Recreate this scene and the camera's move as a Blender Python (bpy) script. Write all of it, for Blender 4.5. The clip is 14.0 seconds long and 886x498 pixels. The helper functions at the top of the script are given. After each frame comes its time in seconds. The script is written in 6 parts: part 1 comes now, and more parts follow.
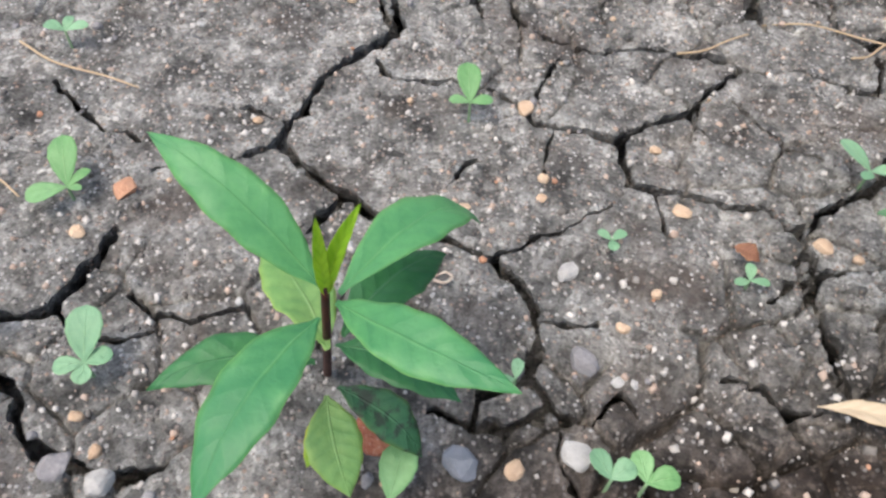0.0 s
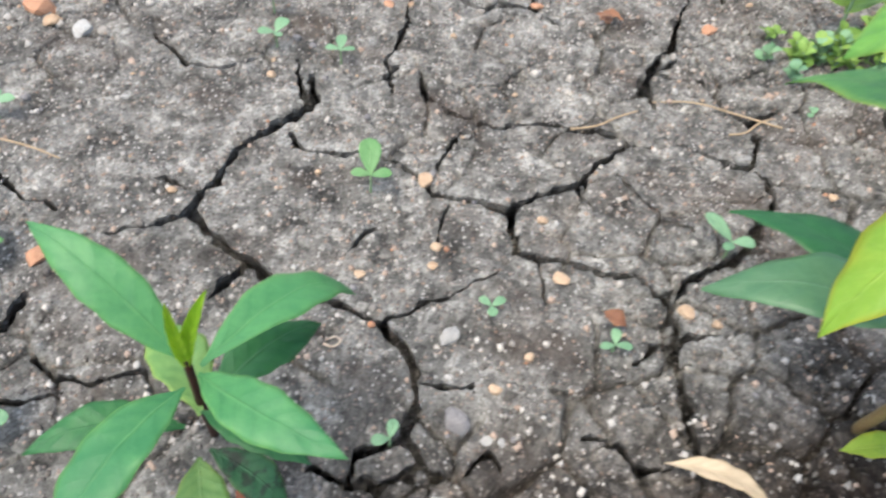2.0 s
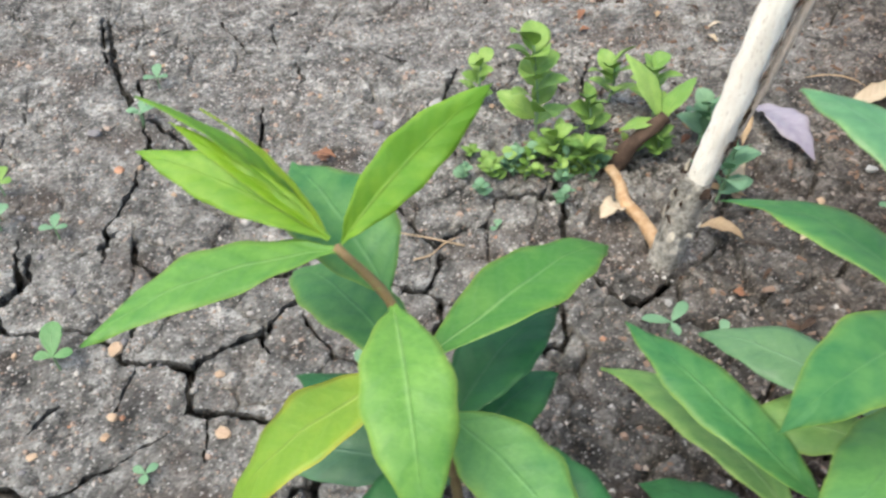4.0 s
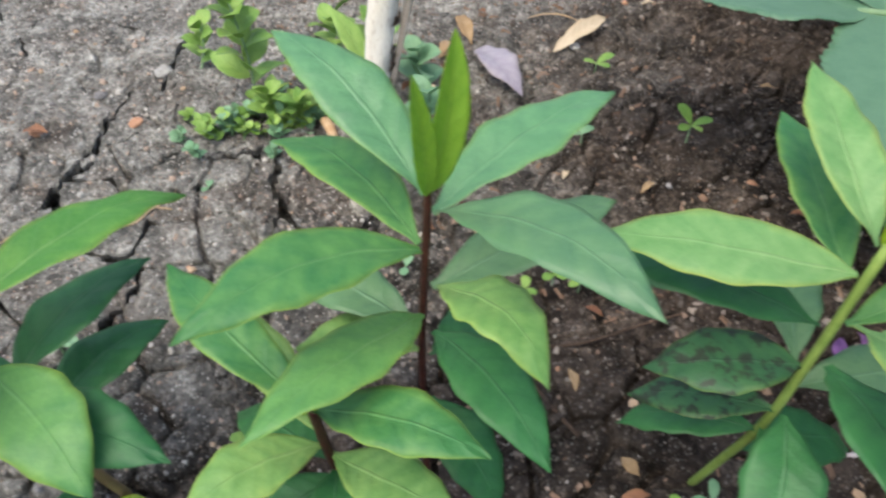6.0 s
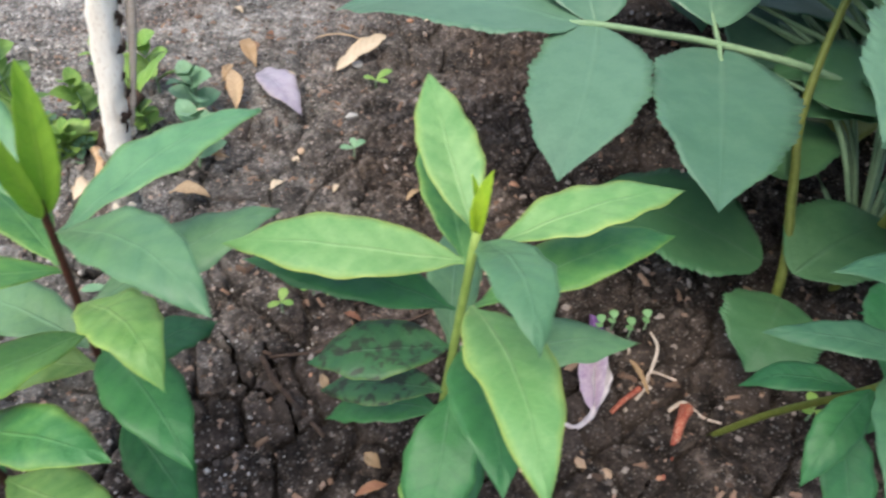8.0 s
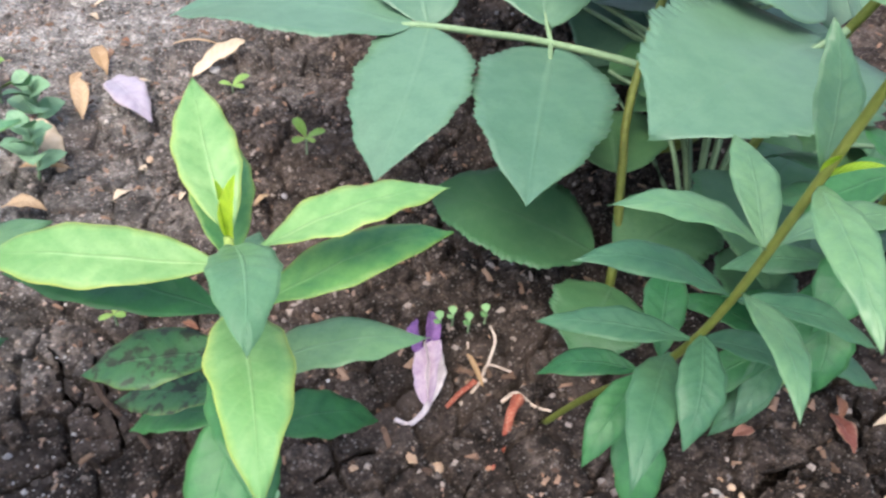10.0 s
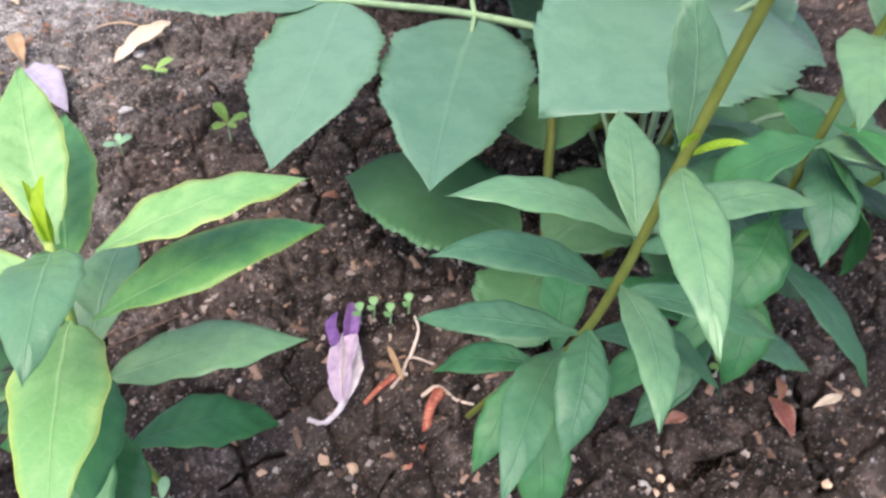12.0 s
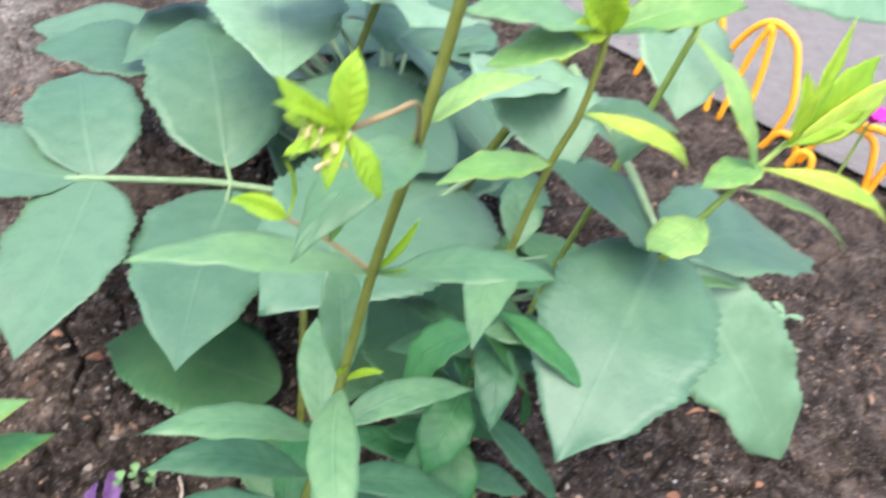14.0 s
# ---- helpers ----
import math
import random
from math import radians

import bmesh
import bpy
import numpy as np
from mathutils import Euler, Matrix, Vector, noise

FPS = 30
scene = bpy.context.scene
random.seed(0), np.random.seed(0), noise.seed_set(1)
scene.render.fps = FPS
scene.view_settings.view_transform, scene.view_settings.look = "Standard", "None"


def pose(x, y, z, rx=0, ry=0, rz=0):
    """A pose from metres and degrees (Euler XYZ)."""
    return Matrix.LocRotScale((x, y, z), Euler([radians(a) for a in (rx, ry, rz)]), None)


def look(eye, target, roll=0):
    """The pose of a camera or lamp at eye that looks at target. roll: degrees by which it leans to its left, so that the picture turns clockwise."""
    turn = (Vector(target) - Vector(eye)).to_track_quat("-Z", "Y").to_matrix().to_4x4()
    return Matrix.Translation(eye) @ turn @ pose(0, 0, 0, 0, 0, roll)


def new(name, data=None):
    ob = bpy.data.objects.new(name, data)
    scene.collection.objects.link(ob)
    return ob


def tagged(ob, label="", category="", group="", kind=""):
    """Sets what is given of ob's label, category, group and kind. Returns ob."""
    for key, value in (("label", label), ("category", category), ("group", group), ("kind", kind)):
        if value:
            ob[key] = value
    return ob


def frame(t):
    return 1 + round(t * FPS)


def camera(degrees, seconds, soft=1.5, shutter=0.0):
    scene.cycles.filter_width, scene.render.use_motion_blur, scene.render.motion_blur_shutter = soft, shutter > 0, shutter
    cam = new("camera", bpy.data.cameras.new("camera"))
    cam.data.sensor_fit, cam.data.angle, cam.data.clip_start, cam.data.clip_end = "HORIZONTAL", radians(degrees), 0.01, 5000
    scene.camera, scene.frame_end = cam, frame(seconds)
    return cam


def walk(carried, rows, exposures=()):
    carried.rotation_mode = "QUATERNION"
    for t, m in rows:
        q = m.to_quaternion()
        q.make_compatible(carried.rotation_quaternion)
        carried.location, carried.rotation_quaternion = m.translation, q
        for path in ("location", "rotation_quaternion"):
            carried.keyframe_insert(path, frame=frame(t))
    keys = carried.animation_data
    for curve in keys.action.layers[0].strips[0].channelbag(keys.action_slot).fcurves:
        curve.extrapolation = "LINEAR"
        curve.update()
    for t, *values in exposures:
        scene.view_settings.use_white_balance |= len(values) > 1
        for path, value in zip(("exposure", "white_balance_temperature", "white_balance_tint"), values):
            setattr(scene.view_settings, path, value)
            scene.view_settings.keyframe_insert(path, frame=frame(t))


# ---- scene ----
cam = camera(61.95, 14.0, soft=2.5, shutter=0.5)
PATH = [
    (0, (0.0031, 0.0354, 0.2860), (0.0291, 1.2650, -1.2912), 3.33),
    (0.5, (0.0045, 0.0344, 0.2886), (0.0224, 1.2874, -1.2701), 3.19),
    (1, (0.0120, 0.0315, 0.2941), (0.0622, 1.3060, -1.2464), 4.03),
    (1.5, (0.0266, 0.0285, 0.3064), (0.0539, 1.3581, -1.1874), 2.25),
    (2, (0.0445, 0.0280, 0.3184), (0.1378, 1.3458, -1.1832), 5.71),
    (2.5, (0.0954, 0.0264, 0.3486), (0.1582, 1.4472, -1.0576), 1.50),
    (2.7, (0.1238, 0.0311, 0.3533), (0.2485, 1.4545, -1.0462), 1.28),
    (4.8, (0.2765, 0.0188, 0.4115), (0.4868, 1.4392, -0.9806), -0.51),
    (5, (0.2913, 0.0125, 0.4070), (0.5317, 1.4153, -0.9982), -0.36),
    (5.5, (0.3429, -0.0051, 0.4073), (0.7046, 1.3285, -1.0386), 0.97),
    (6, (0.3755, -0.0233, 0.4052), (0.7939, 1.2751, -1.0573), 1.62),
    (6.5, (0.3995, -0.0378, 0.4051), (0.8922, 1.2389, -1.0534), 4.48),
    (7, (0.4167, -0.0493, 0.4119), (0.9647, 1.2252, -1.0287), 4.74),
    (7.5, (0.4382, -0.0637, 0.4157), (1.0733, 1.1679, -1.0265), 5.99),
    (8, (0.4661, -0.0772, 0.4213), (1.1425, 1.1579, -0.9989), 4.95),
    (8.5, (0.4941, -0.0841, 0.4294), (1.1924, 1.0426, -1.0682), 6.68),
    (8.7, (0.5022, -0.0919, 0.4312), (1.2260, 1.0612, -1.0338), 5.80),
    (10.8, (0.5639, -0.1147, 0.4233), (1.4928, 1.0076, -0.9469), 11.31),
    (11, (0.5748, -0.1135, 0.4186), (1.5246, 0.9875, -0.9546), 12.50),
    (11.5, (0.5765, -0.1140, 0.4350), (1.5307, 0.9838, -0.9377), 9.38),
    (12, (0.5882, -0.1216, 0.4199), (1.4020, 0.9924, -1.0281), 5.89),
    (12.5, (0.6041, -0.1207, 0.4400), (1.3629, 0.9226, -1.0883), 0.91),
    (13, (0.6007, -0.1214, 0.4673), (1.4970, 0.9535, -0.9614), 4.20),
    (13.2, (0.6038, -0.1282, 0.4696), (1.6400, 0.9173, -0.8844), 9.44),
    (13.5, (0.6142, -0.1407, 0.4747), (1.7329, 0.8729, -0.8372), 11.65),
    (14, (0.6168, -0.1533, 0.5017), (1.8794, 0.8090, -0.7148), 13.48),
]
EXPOSURES = [(0, 1.23, 6500, 9), (1.5, 1.25, 6500, 8), (2.5, 1.41, 6550, 4), (5, 1.06, 6550, 5), (7.5, 1.14, 6500, 6), (8.5, 1.36, 6380, 12), (11, 1.76, 6400, 14), (12.5, 1.77, 6400, 19), (13.5, 1.79, 6300, 13), (14, 1.86, 6400, 13)]
walk(cam, [(t, look(eye, target, roll)) for t, eye, target, roll in PATH], EXPOSURES)

# ---- world and light ----
world = bpy.data.worlds.new("sky")
scene.world = world
world.use_nodes = True
wn = world.node_tree
sky = wn.nodes.new("ShaderNodeTexSky")
sky.sky_type, sky.sun_disc = "NISHITA", False
sky.sun_elevation, sky.sun_rotation = radians(68), radians(-117)
sky.air_density, sky.dust_density = 1.0, 4.0
wn.nodes["Background"].inputs["Strength"].default_value = 0.15
wn.links.new(sky.outputs["Color"], wn.nodes["Background"].inputs["Color"])
sun = new("sun", bpy.data.lights.new("sun", "SUN"))
sun.data.energy, sun.data.angle, sun.data.color = 0.75, radians(45), (1.0, 0.96, 0.88)
sun.matrix_world = look((-0.6, -0.3, 1.65), (0, 0, 0))


# ---- materials ----
def material(name, rough=0.6):
    m = bpy.data.materials.new(name)
    m.use_nodes = True
    b = m.node_tree.nodes["Principled BSDF"]
    b.inputs["Roughness"].default_value = rough
    b.inputs["Specular IOR Level"].default_value = 0.35
    return m, m.node_tree, b


def node(tree, kind, **settings):
    n = tree.nodes.new("ShaderNode" + kind)
    for key, value in settings.items():
        n.inputs[key].default_value = value
    return n


def ramp(tree, source, stops):
    r = tree.nodes.new("ShaderNodeValToRGB")
    while len(r.color_ramp.elements) < len(stops):
        r.color_ramp.elements.new(0.5)
    for e, (at, c) in zip(r.color_ramp.elements, stops):
        e.position, e.color = at, (*c, 1) if len(c) == 3 else c
    tree.links.new(source, r.inputs["Fac"])
    return r.outputs["Color"]


def grey(v):
    return (v, v, v)


def mixed(tree, fac, a, b, mode="MIX"):
    m = tree.nodes.new("ShaderNodeMix")
    m.data_type, m.blend_type = "RGBA", mode
    for socket, value in ((m.inputs[0], fac), (m.inputs[6], a), (m.inputs[7], b)):
        if isinstance(value, (int, float)):
            socket.default_value = value
        elif isinstance(value, tuple):
            socket.default_value = (*value, 1)
        else:
            tree.links.new(value, socket)
    return m.outputs[2]


def maths(tree, op, a, b=0.0, c=0.0):
    m = tree.nodes.new("ShaderNodeMath")
    m.operation = op
    for socket, value in zip(m.inputs, (a, b, c)):
        if isinstance(value, (int, float)):
            socket.default_value = value
        else:
            tree.links.new(value, socket)
    return m.outputs[0]


def noise_tex(tree, coord, scale, detail=4.0, rough=0.55, distort=0.0):
    n = node(tree, "TexNoise", Scale=scale, Detail=detail, Roughness=rough, Distortion=distort)
    tree.links.new(coord, n.inputs["Vector"])
    return n.outputs["Fac"]


def bumped(tree, b, height, strength, distance):
    n = node(tree, "Bump", Strength=strength, Distance=distance)
    tree.links.new(height, n.inputs["Height"])
    tree.links.new(n.outputs["Normal"], b.inputs["Normal"])
    return n.outputs["Normal"]


def soil_material():
    m, t, b = material("soil", 0.92)
    geo = t.nodes.new("ShaderNodeNewGeometry")
    pos = geo.outputs["Position"]
    xyz = t.nodes.new("ShaderNodeSeparateXYZ")
    t.links.new(pos, xyz.inputs[0])
    big, mid, fine = noise_tex(t, pos, 7, 3), noise_tex(t, pos, 48, 9, 0.78), noise_tex(t, pos, 380, 6, 0.75)
    clump = noise_tex(t, pos, 24, 5, 0.7, 0.4)
    # the bed is dry and pale by the first seedling, darker and richer towards the dahlias
    reach = maths(t, "ADD", maths(t, "MULTIPLY", xyz.outputs["X"], 0.9), maths(t, "MULTIPLY", maths(t, "SUBTRACT", big, 0.5), 0.36))
    reach = maths(t, "ADD", maths(t, "SUBTRACT", reach, maths(t, "MULTIPLY", xyz.outputs["Y"], 0.75)), 0.19)
    front = maths(t, "MULTIPLY", ramp(t, xyz.outputs["Y"], [(0.13, grey(0.34)), (0.24, grey(0))]), ramp(t, maths(t, "ADD", xyz.outputs["X"], 0.2), [(0.08, grey(0)), (0.18, grey(1))]))
    reach = maths(t, "ADD", reach, front)
    wet = ramp(t, reach, [(0.18, grey(0)), (0.50, grey(1))])
    # deep shade round the dahlia bush, painted in by darkening the moist soil
    bush_shade = ramp(t, reach, [(0.52, grey(1)), (0.92, grey(0.66))])
    dry = ramp(t, mid, [(0.28, (0.092, 0.087, 0.076)), (0.47, (0.272, 0.259, 0.232)), (0.66, (0.51, 0.488, 0.442))])
    moist = ramp(t, mid, [(0.30, (0.018, 0.0135, 0.011)), (0.5, (0.086, 0.066, 0.053)), (0.70, (0.270, 0.215, 0.175))])
    col = mixed(t, wet, dry, mixed(t, 1.0, moist, bush_shade, "MULTIPLY"))
    col = mixed(t, 0.9, col, ramp(t, clump, [(0.33, grey(0.34)), (0.45, grey(0.80)), (0.56, grey(1.10)), (0.68, grey(1.36))]), "MULTIPLY")
    col = mixed(t, ramp(t, fine, [(0.3, grey(0.55)), (0.5, grey(0)), (1, grey(0))]), col, (0.045, 0.034, 0.028))
    col = mixed(t, 1.0, col, ramp(t, noise_tex(t, pos, 16, 3), [(0.36, grey(0.68)), (0.5, grey(0.89)), (0.64, grey(1.08))]), "MULTIPLY")
    # crumbs of their own tone
    crumb = node(t, "TexVoronoi", Scale=170.0)
    t.links.new(pos, crumb.inputs["Vector"])
    tone = t.nodes.new("ShaderNodeSeparateColor")
    t.links.new(crumb.outputs["Color"], tone.inputs[0])
    col = mixed(t, 0.85, col, ramp(t, tone.outputs[2], [(0.0, grey(0.5)), (0.35, grey(0.85)), (0.75, grey(1.08)), (1.0, grey(1.45))]), "MULTIPLY")
    col = mixed(t, 0.65, col, ramp(t, fine, [(0.32, grey(0.5)), (0.5, grey(1.0)), (0.68, grey(1.55))]), "MULTIPLY")
    # brown crumbly patches
    patch = ramp(t, noise_tex(t, pos, 13, 4), [(0.52, grey(0)), (0.66, grey(0.65))])
    col = mixed(t, patch, col, mixed(t, mid, (0.06, 0.045, 0.036), (0.15, 0.115, 0.092)))
    # sand grains: pale, rusty and dark
    v = node(t, "TexVoronoi", Scale=390.0)
    t.links.new(pos, v.inputs["Vector"])
    rgb = t.nodes.new("ShaderNodeSeparateColor")
    t.links.new(v.outputs["Color"], rgb.inputs[0])
    grain = maths(t, "MULTIPLY", ramp(t, rgb.outputs[0], [(0.50, grey(0)), (0.54, grey(1))]), ramp(t, v.outputs["Distance"], [(0.30, grey(1)), (0.46, grey(0))]))
    grain = maths(t, "MULTIPLY", grain, maths(t, "SUBTRACT", 1.0, maths(t, "MULTIPLY", wet, 0.72)))
    grains = ramp(t, rgb.outputs[1], [(0.0, (0.10, 0.085, 0.072)), (0.35, (0.38, 0.33, 0.29)), (0.62, (0.40, 0.27, 0.20)), (0.75, (0.58, 0.54, 0.49)), (1.0, (0.70, 0.66, 0.61))])
    col = mixed(t, maths(t, "MULTIPLY", grain, 0.8), col, grains)
    t.links.new(col, b.inputs["Base Color"])
    b.inputs["Specular IOR Level"].default_value = 0.15
    height = maths(t, "ADD", maths(t, "MULTIPLY", mid, 1.1), maths(t, "ADD", maths(t, "MULTIPLY", fine, 0.6), maths(t, "ADD", maths(t, "MULTIPLY", grain, 0.3), maths(t, "MULTIPLY", ramp(t, crumb.outputs["Distance"], [(0.0, grey(1)), (0.75, grey(0))]), 0.55))))
    bumped(t, b, height, 1.0, 0.0045)
    return m


def leaf_material(name, low, high, rib, edge, edge_amount=0.35, rough=0.48, spots=0.0, veins=8.0, thin_share=0.22, gloss=0.42, pucker=0.24):
    """Leaf green between two tones, with a paler midrib, side veins, mottling and a yellowed margin."""
    m, t, b = material(name, rough)
    b.inputs["Specular IOR Level"].default_value = gloss
    uv = t.nodes.new("ShaderNodeUVMap")
    sep = t.nodes.new("ShaderNodeSeparateXYZ")
    t.links.new(uv.outputs[0], sep.inputs[0])
    tex = t.nodes.new("ShaderNodeTexCoord").outputs["Object"]
    info = t.nodes.new("ShaderNodeObjectInfo")
    side = maths(t, "ABSOLUTE", maths(t, "SUBTRACT", sep.outputs["Y"], 0.5))
    blotch = noise_tex(t, tex, 85, 4, 0.6)
    fine = noise_tex(t, tex, 420, 4, 0.65)
    tone = maths(t, "ADD", maths(t, "MULTIPLY", blotch, 0.75), maths(t, "MULTIPLY", info.outputs["Random"], 0.35))
    # the blade is paler at its base and deeper green at its tip
    tone = maths(t, "ADD", tone, maths(t, "MULTIPLY", maths(t, "SUBTRACT", 0.45, sep.outputs["X"]), 0.17))
    # side veins sweep forward from the midrib
    sweep = maths(t, "ADD", maths(t, "MULTIPLY", sep.outputs["X"], veins), maths(t, "ADD", maths(t, "MULTIPLY", side, -2.3), maths(t, "MULTIPLY", blotch, 0.7)))
    between = maths(t, "ABSOLUTE", maths(t, "SINE", maths(t, "MULTIPLY", sweep, 3.1416)))
    net = node(t, "TexVoronoi", Scale=230.0)
    net.feature = "DISTANCE_TO_EDGE"
    t.links.new(tex, net.inputs["Vector"])
    mesh_vein = ramp(t, net.outputs["Distance"], [(0.02, grey(1)), (0.16, grey(0))])
    col = ramp(t, maths(t, "ADD", tone, maths(t, "MULTIPLY", maths(t, "SUBTRACT", between, 0.64), 0.12)), [(0.34, low), (0.74, high)])
    col = mixed(t, maths(t, "MULTIPLY", mesh_vein, 0.05), col, rib)
    col = mixed(t, maths(t, "MULTIPLY", ramp(t, between, [(0.0, grey(1)), (0.45, grey(0))]), 0.07), col, rib)
    col = mixed(t, maths(t, "MULTIPLY", ramp(t, maths(t, "ADD", side, maths(t, "MULTIPLY", maths(t, "SUBTRACT", blotch, 0.5), 0.28)), [(0.36, grey(0)), (0.5, grey(1))]), edge_amount), col, edge)
    col = mixed(t, ramp(t, side, [(0.470, grey(0)), (0.492, grey(min(1.0, edge_amount * 2.0)))]), col, edge)
    midrib = ramp(t, maths(t, "ADD", side, maths(t, "MULTIPLY", sep.outputs["X"], 0.030)), [(0.016, grey(1)), (0.044, grey(0))])
    col = mixed(t, maths(t, "MULTIPLY", maths(t, "MULTIPLY", midrib, ramp(t, sep.outputs["X"], [(0.0, grey(1)), (0.35, grey(0.6)), (0.9, grey(0.2))])), 0.7), col, rib)
    if spots:
        mark = ramp(t, noise_tex(t, tex, 150, 3, 0.6), [(0.50, grey(0)), (0.60, grey(spots))])
        col = mixed(t, mark, col, (0.025, 0.018, 0.018))
    col = mixed(t, ramp(t, fine, [(0.35, grey(0.25)), (0.6, grey(0))]), col, low)
    t.links.new(col, b.inputs["Base Color"])
    height = maths(t, "ADD", maths(t, "MULTIPLY", between, pucker), maths(t, "ADD", maths(t, "ADD", maths(t, "MULTIPLY", blotch, 0.7), maths(t, "ADD", maths(t, "MULTIPLY", fine, 0.20), maths(t, "MULTIPLY", mesh_vein, -0.05))), maths(t, "MULTIPLY", midrib, -0.45)))
    normal = bumped(t, b, height, 0.55, 0.0012)
    thin = t.nodes.new("ShaderNodeBsdfTranslucent")
    t.links.new(mixed(t, 0.5, col, high), thin.inputs["Color"])
    t.links.new(normal, thin.inputs["Normal"])
    mix = node(t, "MixShader", Fac=thin_share)
    t.links.new(b.outputs[0], mix.inputs[1])
    t.links.new(thin.outputs[0], mix.inputs[2])
    t.links.new(mix.outputs[0], t.nodes["Material Output"].inputs["Surface"])
    return m


def rough_material(name, dark, light, scale=60, rough=0.85, bump=0.001, fleck=None, spec=0.25, streak=1.0, bits=False):
    m, t, b = material(name, rough)
    tex = t.nodes.new("ShaderNodeTexCoord").outputs["Object"]
    if streak != 1.0:
        along = node(t, "Mapping", Scale=(1.0, 1.0, streak))
        t.links.new(tex, along.inputs["Vector"])
        tex = along.outputs["Vector"]
    info = t.nodes.new("ShaderNodeObjectInfo")
    a, f = noise_tex(t, tex, scale, 5, 0.62), noise_tex(t, tex, scale * 7, 4, 0.65)
    tone = maths(t, "ADD", maths(t, "MULTIPLY", a, 0.7), maths(t, "ADD", maths(t, "MULTIPLY", f, 0.3), maths(t, "MULTIPLY", maths(t, "SUBTRACT", info.outputs["Random"], 0.5), 0.25)))
    if bits:
        each = t.nodes.new("ShaderNodeNewGeometry").outputs["Random Per Island"]
        tone = maths(t, "ADD", maths(t, "MULTIPLY", tone, 0.4), maths(t, "ADD", maths(t, "MULTIPLY", each, 0.5), 0.06))
        f = maths(t, "FRACT", maths(t, "MULTIPLY", each, 37.0))
        col = mixed(t, ramp(t, f, [(0.80, grey(0)), (0.82, grey(0.85))]), ramp(t, tone, [(0.3, dark), (0.7, light)]), fleck)
    else:
        col = ramp(t, tone, [(0.3, dark), (0.7, light)])
    if fleck and not bits:
        col = mixed(t, ramp(t, f, [(0.58, grey(0)), (0.66, grey(0.8))]), col, fleck)
    t.links.new(col, b.inputs["Base Color"])
    b.inputs["Specular IOR Level"].default_value = spec
    bumped(t, b, maths(t, "ADD", a, f), 0.8, bump)
    return m


SOIL = soil_material()
PHLOX = leaf_material("phlox_leaf", (0.042, 0.175, 0.049), (0.135, 0.315, 0.080), (0.20, 0.40, 0.14), (0.30, 0.42, 0.06), 0.30)
PHLOX_SEEDLING = leaf_material("phlox_seedling_leaf", (0.040, 0.185, 0.065), (0.090, 0.285, 0.095), (0.14, 0.34, 0.11), (0.16, 0.34, 0.08), 0.25)
PHLOX_PALE = leaf_material("phlox_pale_leaf", (0.112, 0.265, 0.064), (0.255, 0.420, 0.120), (0.34, 0.50, 0.19), (0.36, 0.46, 0.08), 0.28)
PHLOX_LIME = leaf_material("phlox_lime_leaf", (0.125, 0.290, 0.086), (0.250, 0.420, 0.156), (0.36, 0.52, 0.22), (0.44, 0.50, 0.09), 0.32)
PHLOX_FRESH = leaf_material("phlox_fresh_leaf", (0.066, 0.220, 0.034), (0.168, 0.360, 0.062), (0.32, 0.50, 0.18), (0.32, 0.44, 0.07), 0.28)
PHLOX_YELLOW = leaf_material("phlox_yellowed_leaf", (0.19, 0.34, 0.03), (0.33, 0.46, 0.05), (0.42, 0.53, 0.13), (0.46, 0.43, 0.04), 0.5)
# older lower leaves: shade among the foliage is painted into this darker green
PHLOX_OLD_SHADED = leaf_material("phlox_old_shaded_leaf", (0.022, 0.120, 0.036), (0.050, 0.195, 0.056), (0.09, 0.20, 0.09), (0.07, 0.16, 0.05), 0.15)
PHLOX_SPOTTED = leaf_material("phlox_spotted_leaf", (0.030, 0.11, 0.045), (0.06, 0.17, 0.06), (0.09, 0.20, 0.09), (0.13, 0.20, 0.04), 0.35, 0.5, 0.85)
PHLOX_BLUE = leaf_material("phlox_bluish_leaf", (0.074, 0.185, 0.082), (0.148, 0.290, 0.122), (0.19, 0.36, 0.19), (0.12, 0.27, 0.11), 0.15, 0.43, gloss=0.6)
# bluish sky reflection mixed into the base colour, besides the real gloss
PHLOX_SHEEN = leaf_material("phlox_sky_sheen_leaf", (0.064, 0.195, 0.084), (0.135, 0.315, 0.134), (0.20, 0.40, 0.19), (0.24, 0.40, 0.08), 0.28, 0.42, gloss=0.6)
# shaded copy of the bluish leaf, darkened for low inner foliage
PHLOX_BLUE_SHADED = leaf_material("phlox_bluish_shaded_leaf", (0.036, 0.120, 0.056), (0.075, 0.190, 0.086), (0.10, 0.23, 0.11), (0.07, 0.18, 0.07), 0.15, 0.48)
YOUNG = leaf_material("young_shoot_leaf", (0.25, 0.46, 0.025), (0.50, 0.66, 0.05), (0.48, 0.62, 0.12), (0.34, 0.45, 0.04), 0.3, thin_share=0.5)
YOUNG_GREEN = leaf_material("young_green_leaf", (0.150, 0.350, 0.030), (0.310, 0.510, 0.055), (0.42, 0.58, 0.14), (0.30, 0.46, 0.04), 0.3, thin_share=0.4)
DAHLIA = leaf_material("dahlia_leaf", (0.064, 0.158, 0.090), (0.115, 0.228, 0.130), (0.14, 0.26, 0.148), (0.10, 0.21, 0.11), 0.2, 0.46, 0.0, 5.0, gloss=0.6, pucker=0.12)
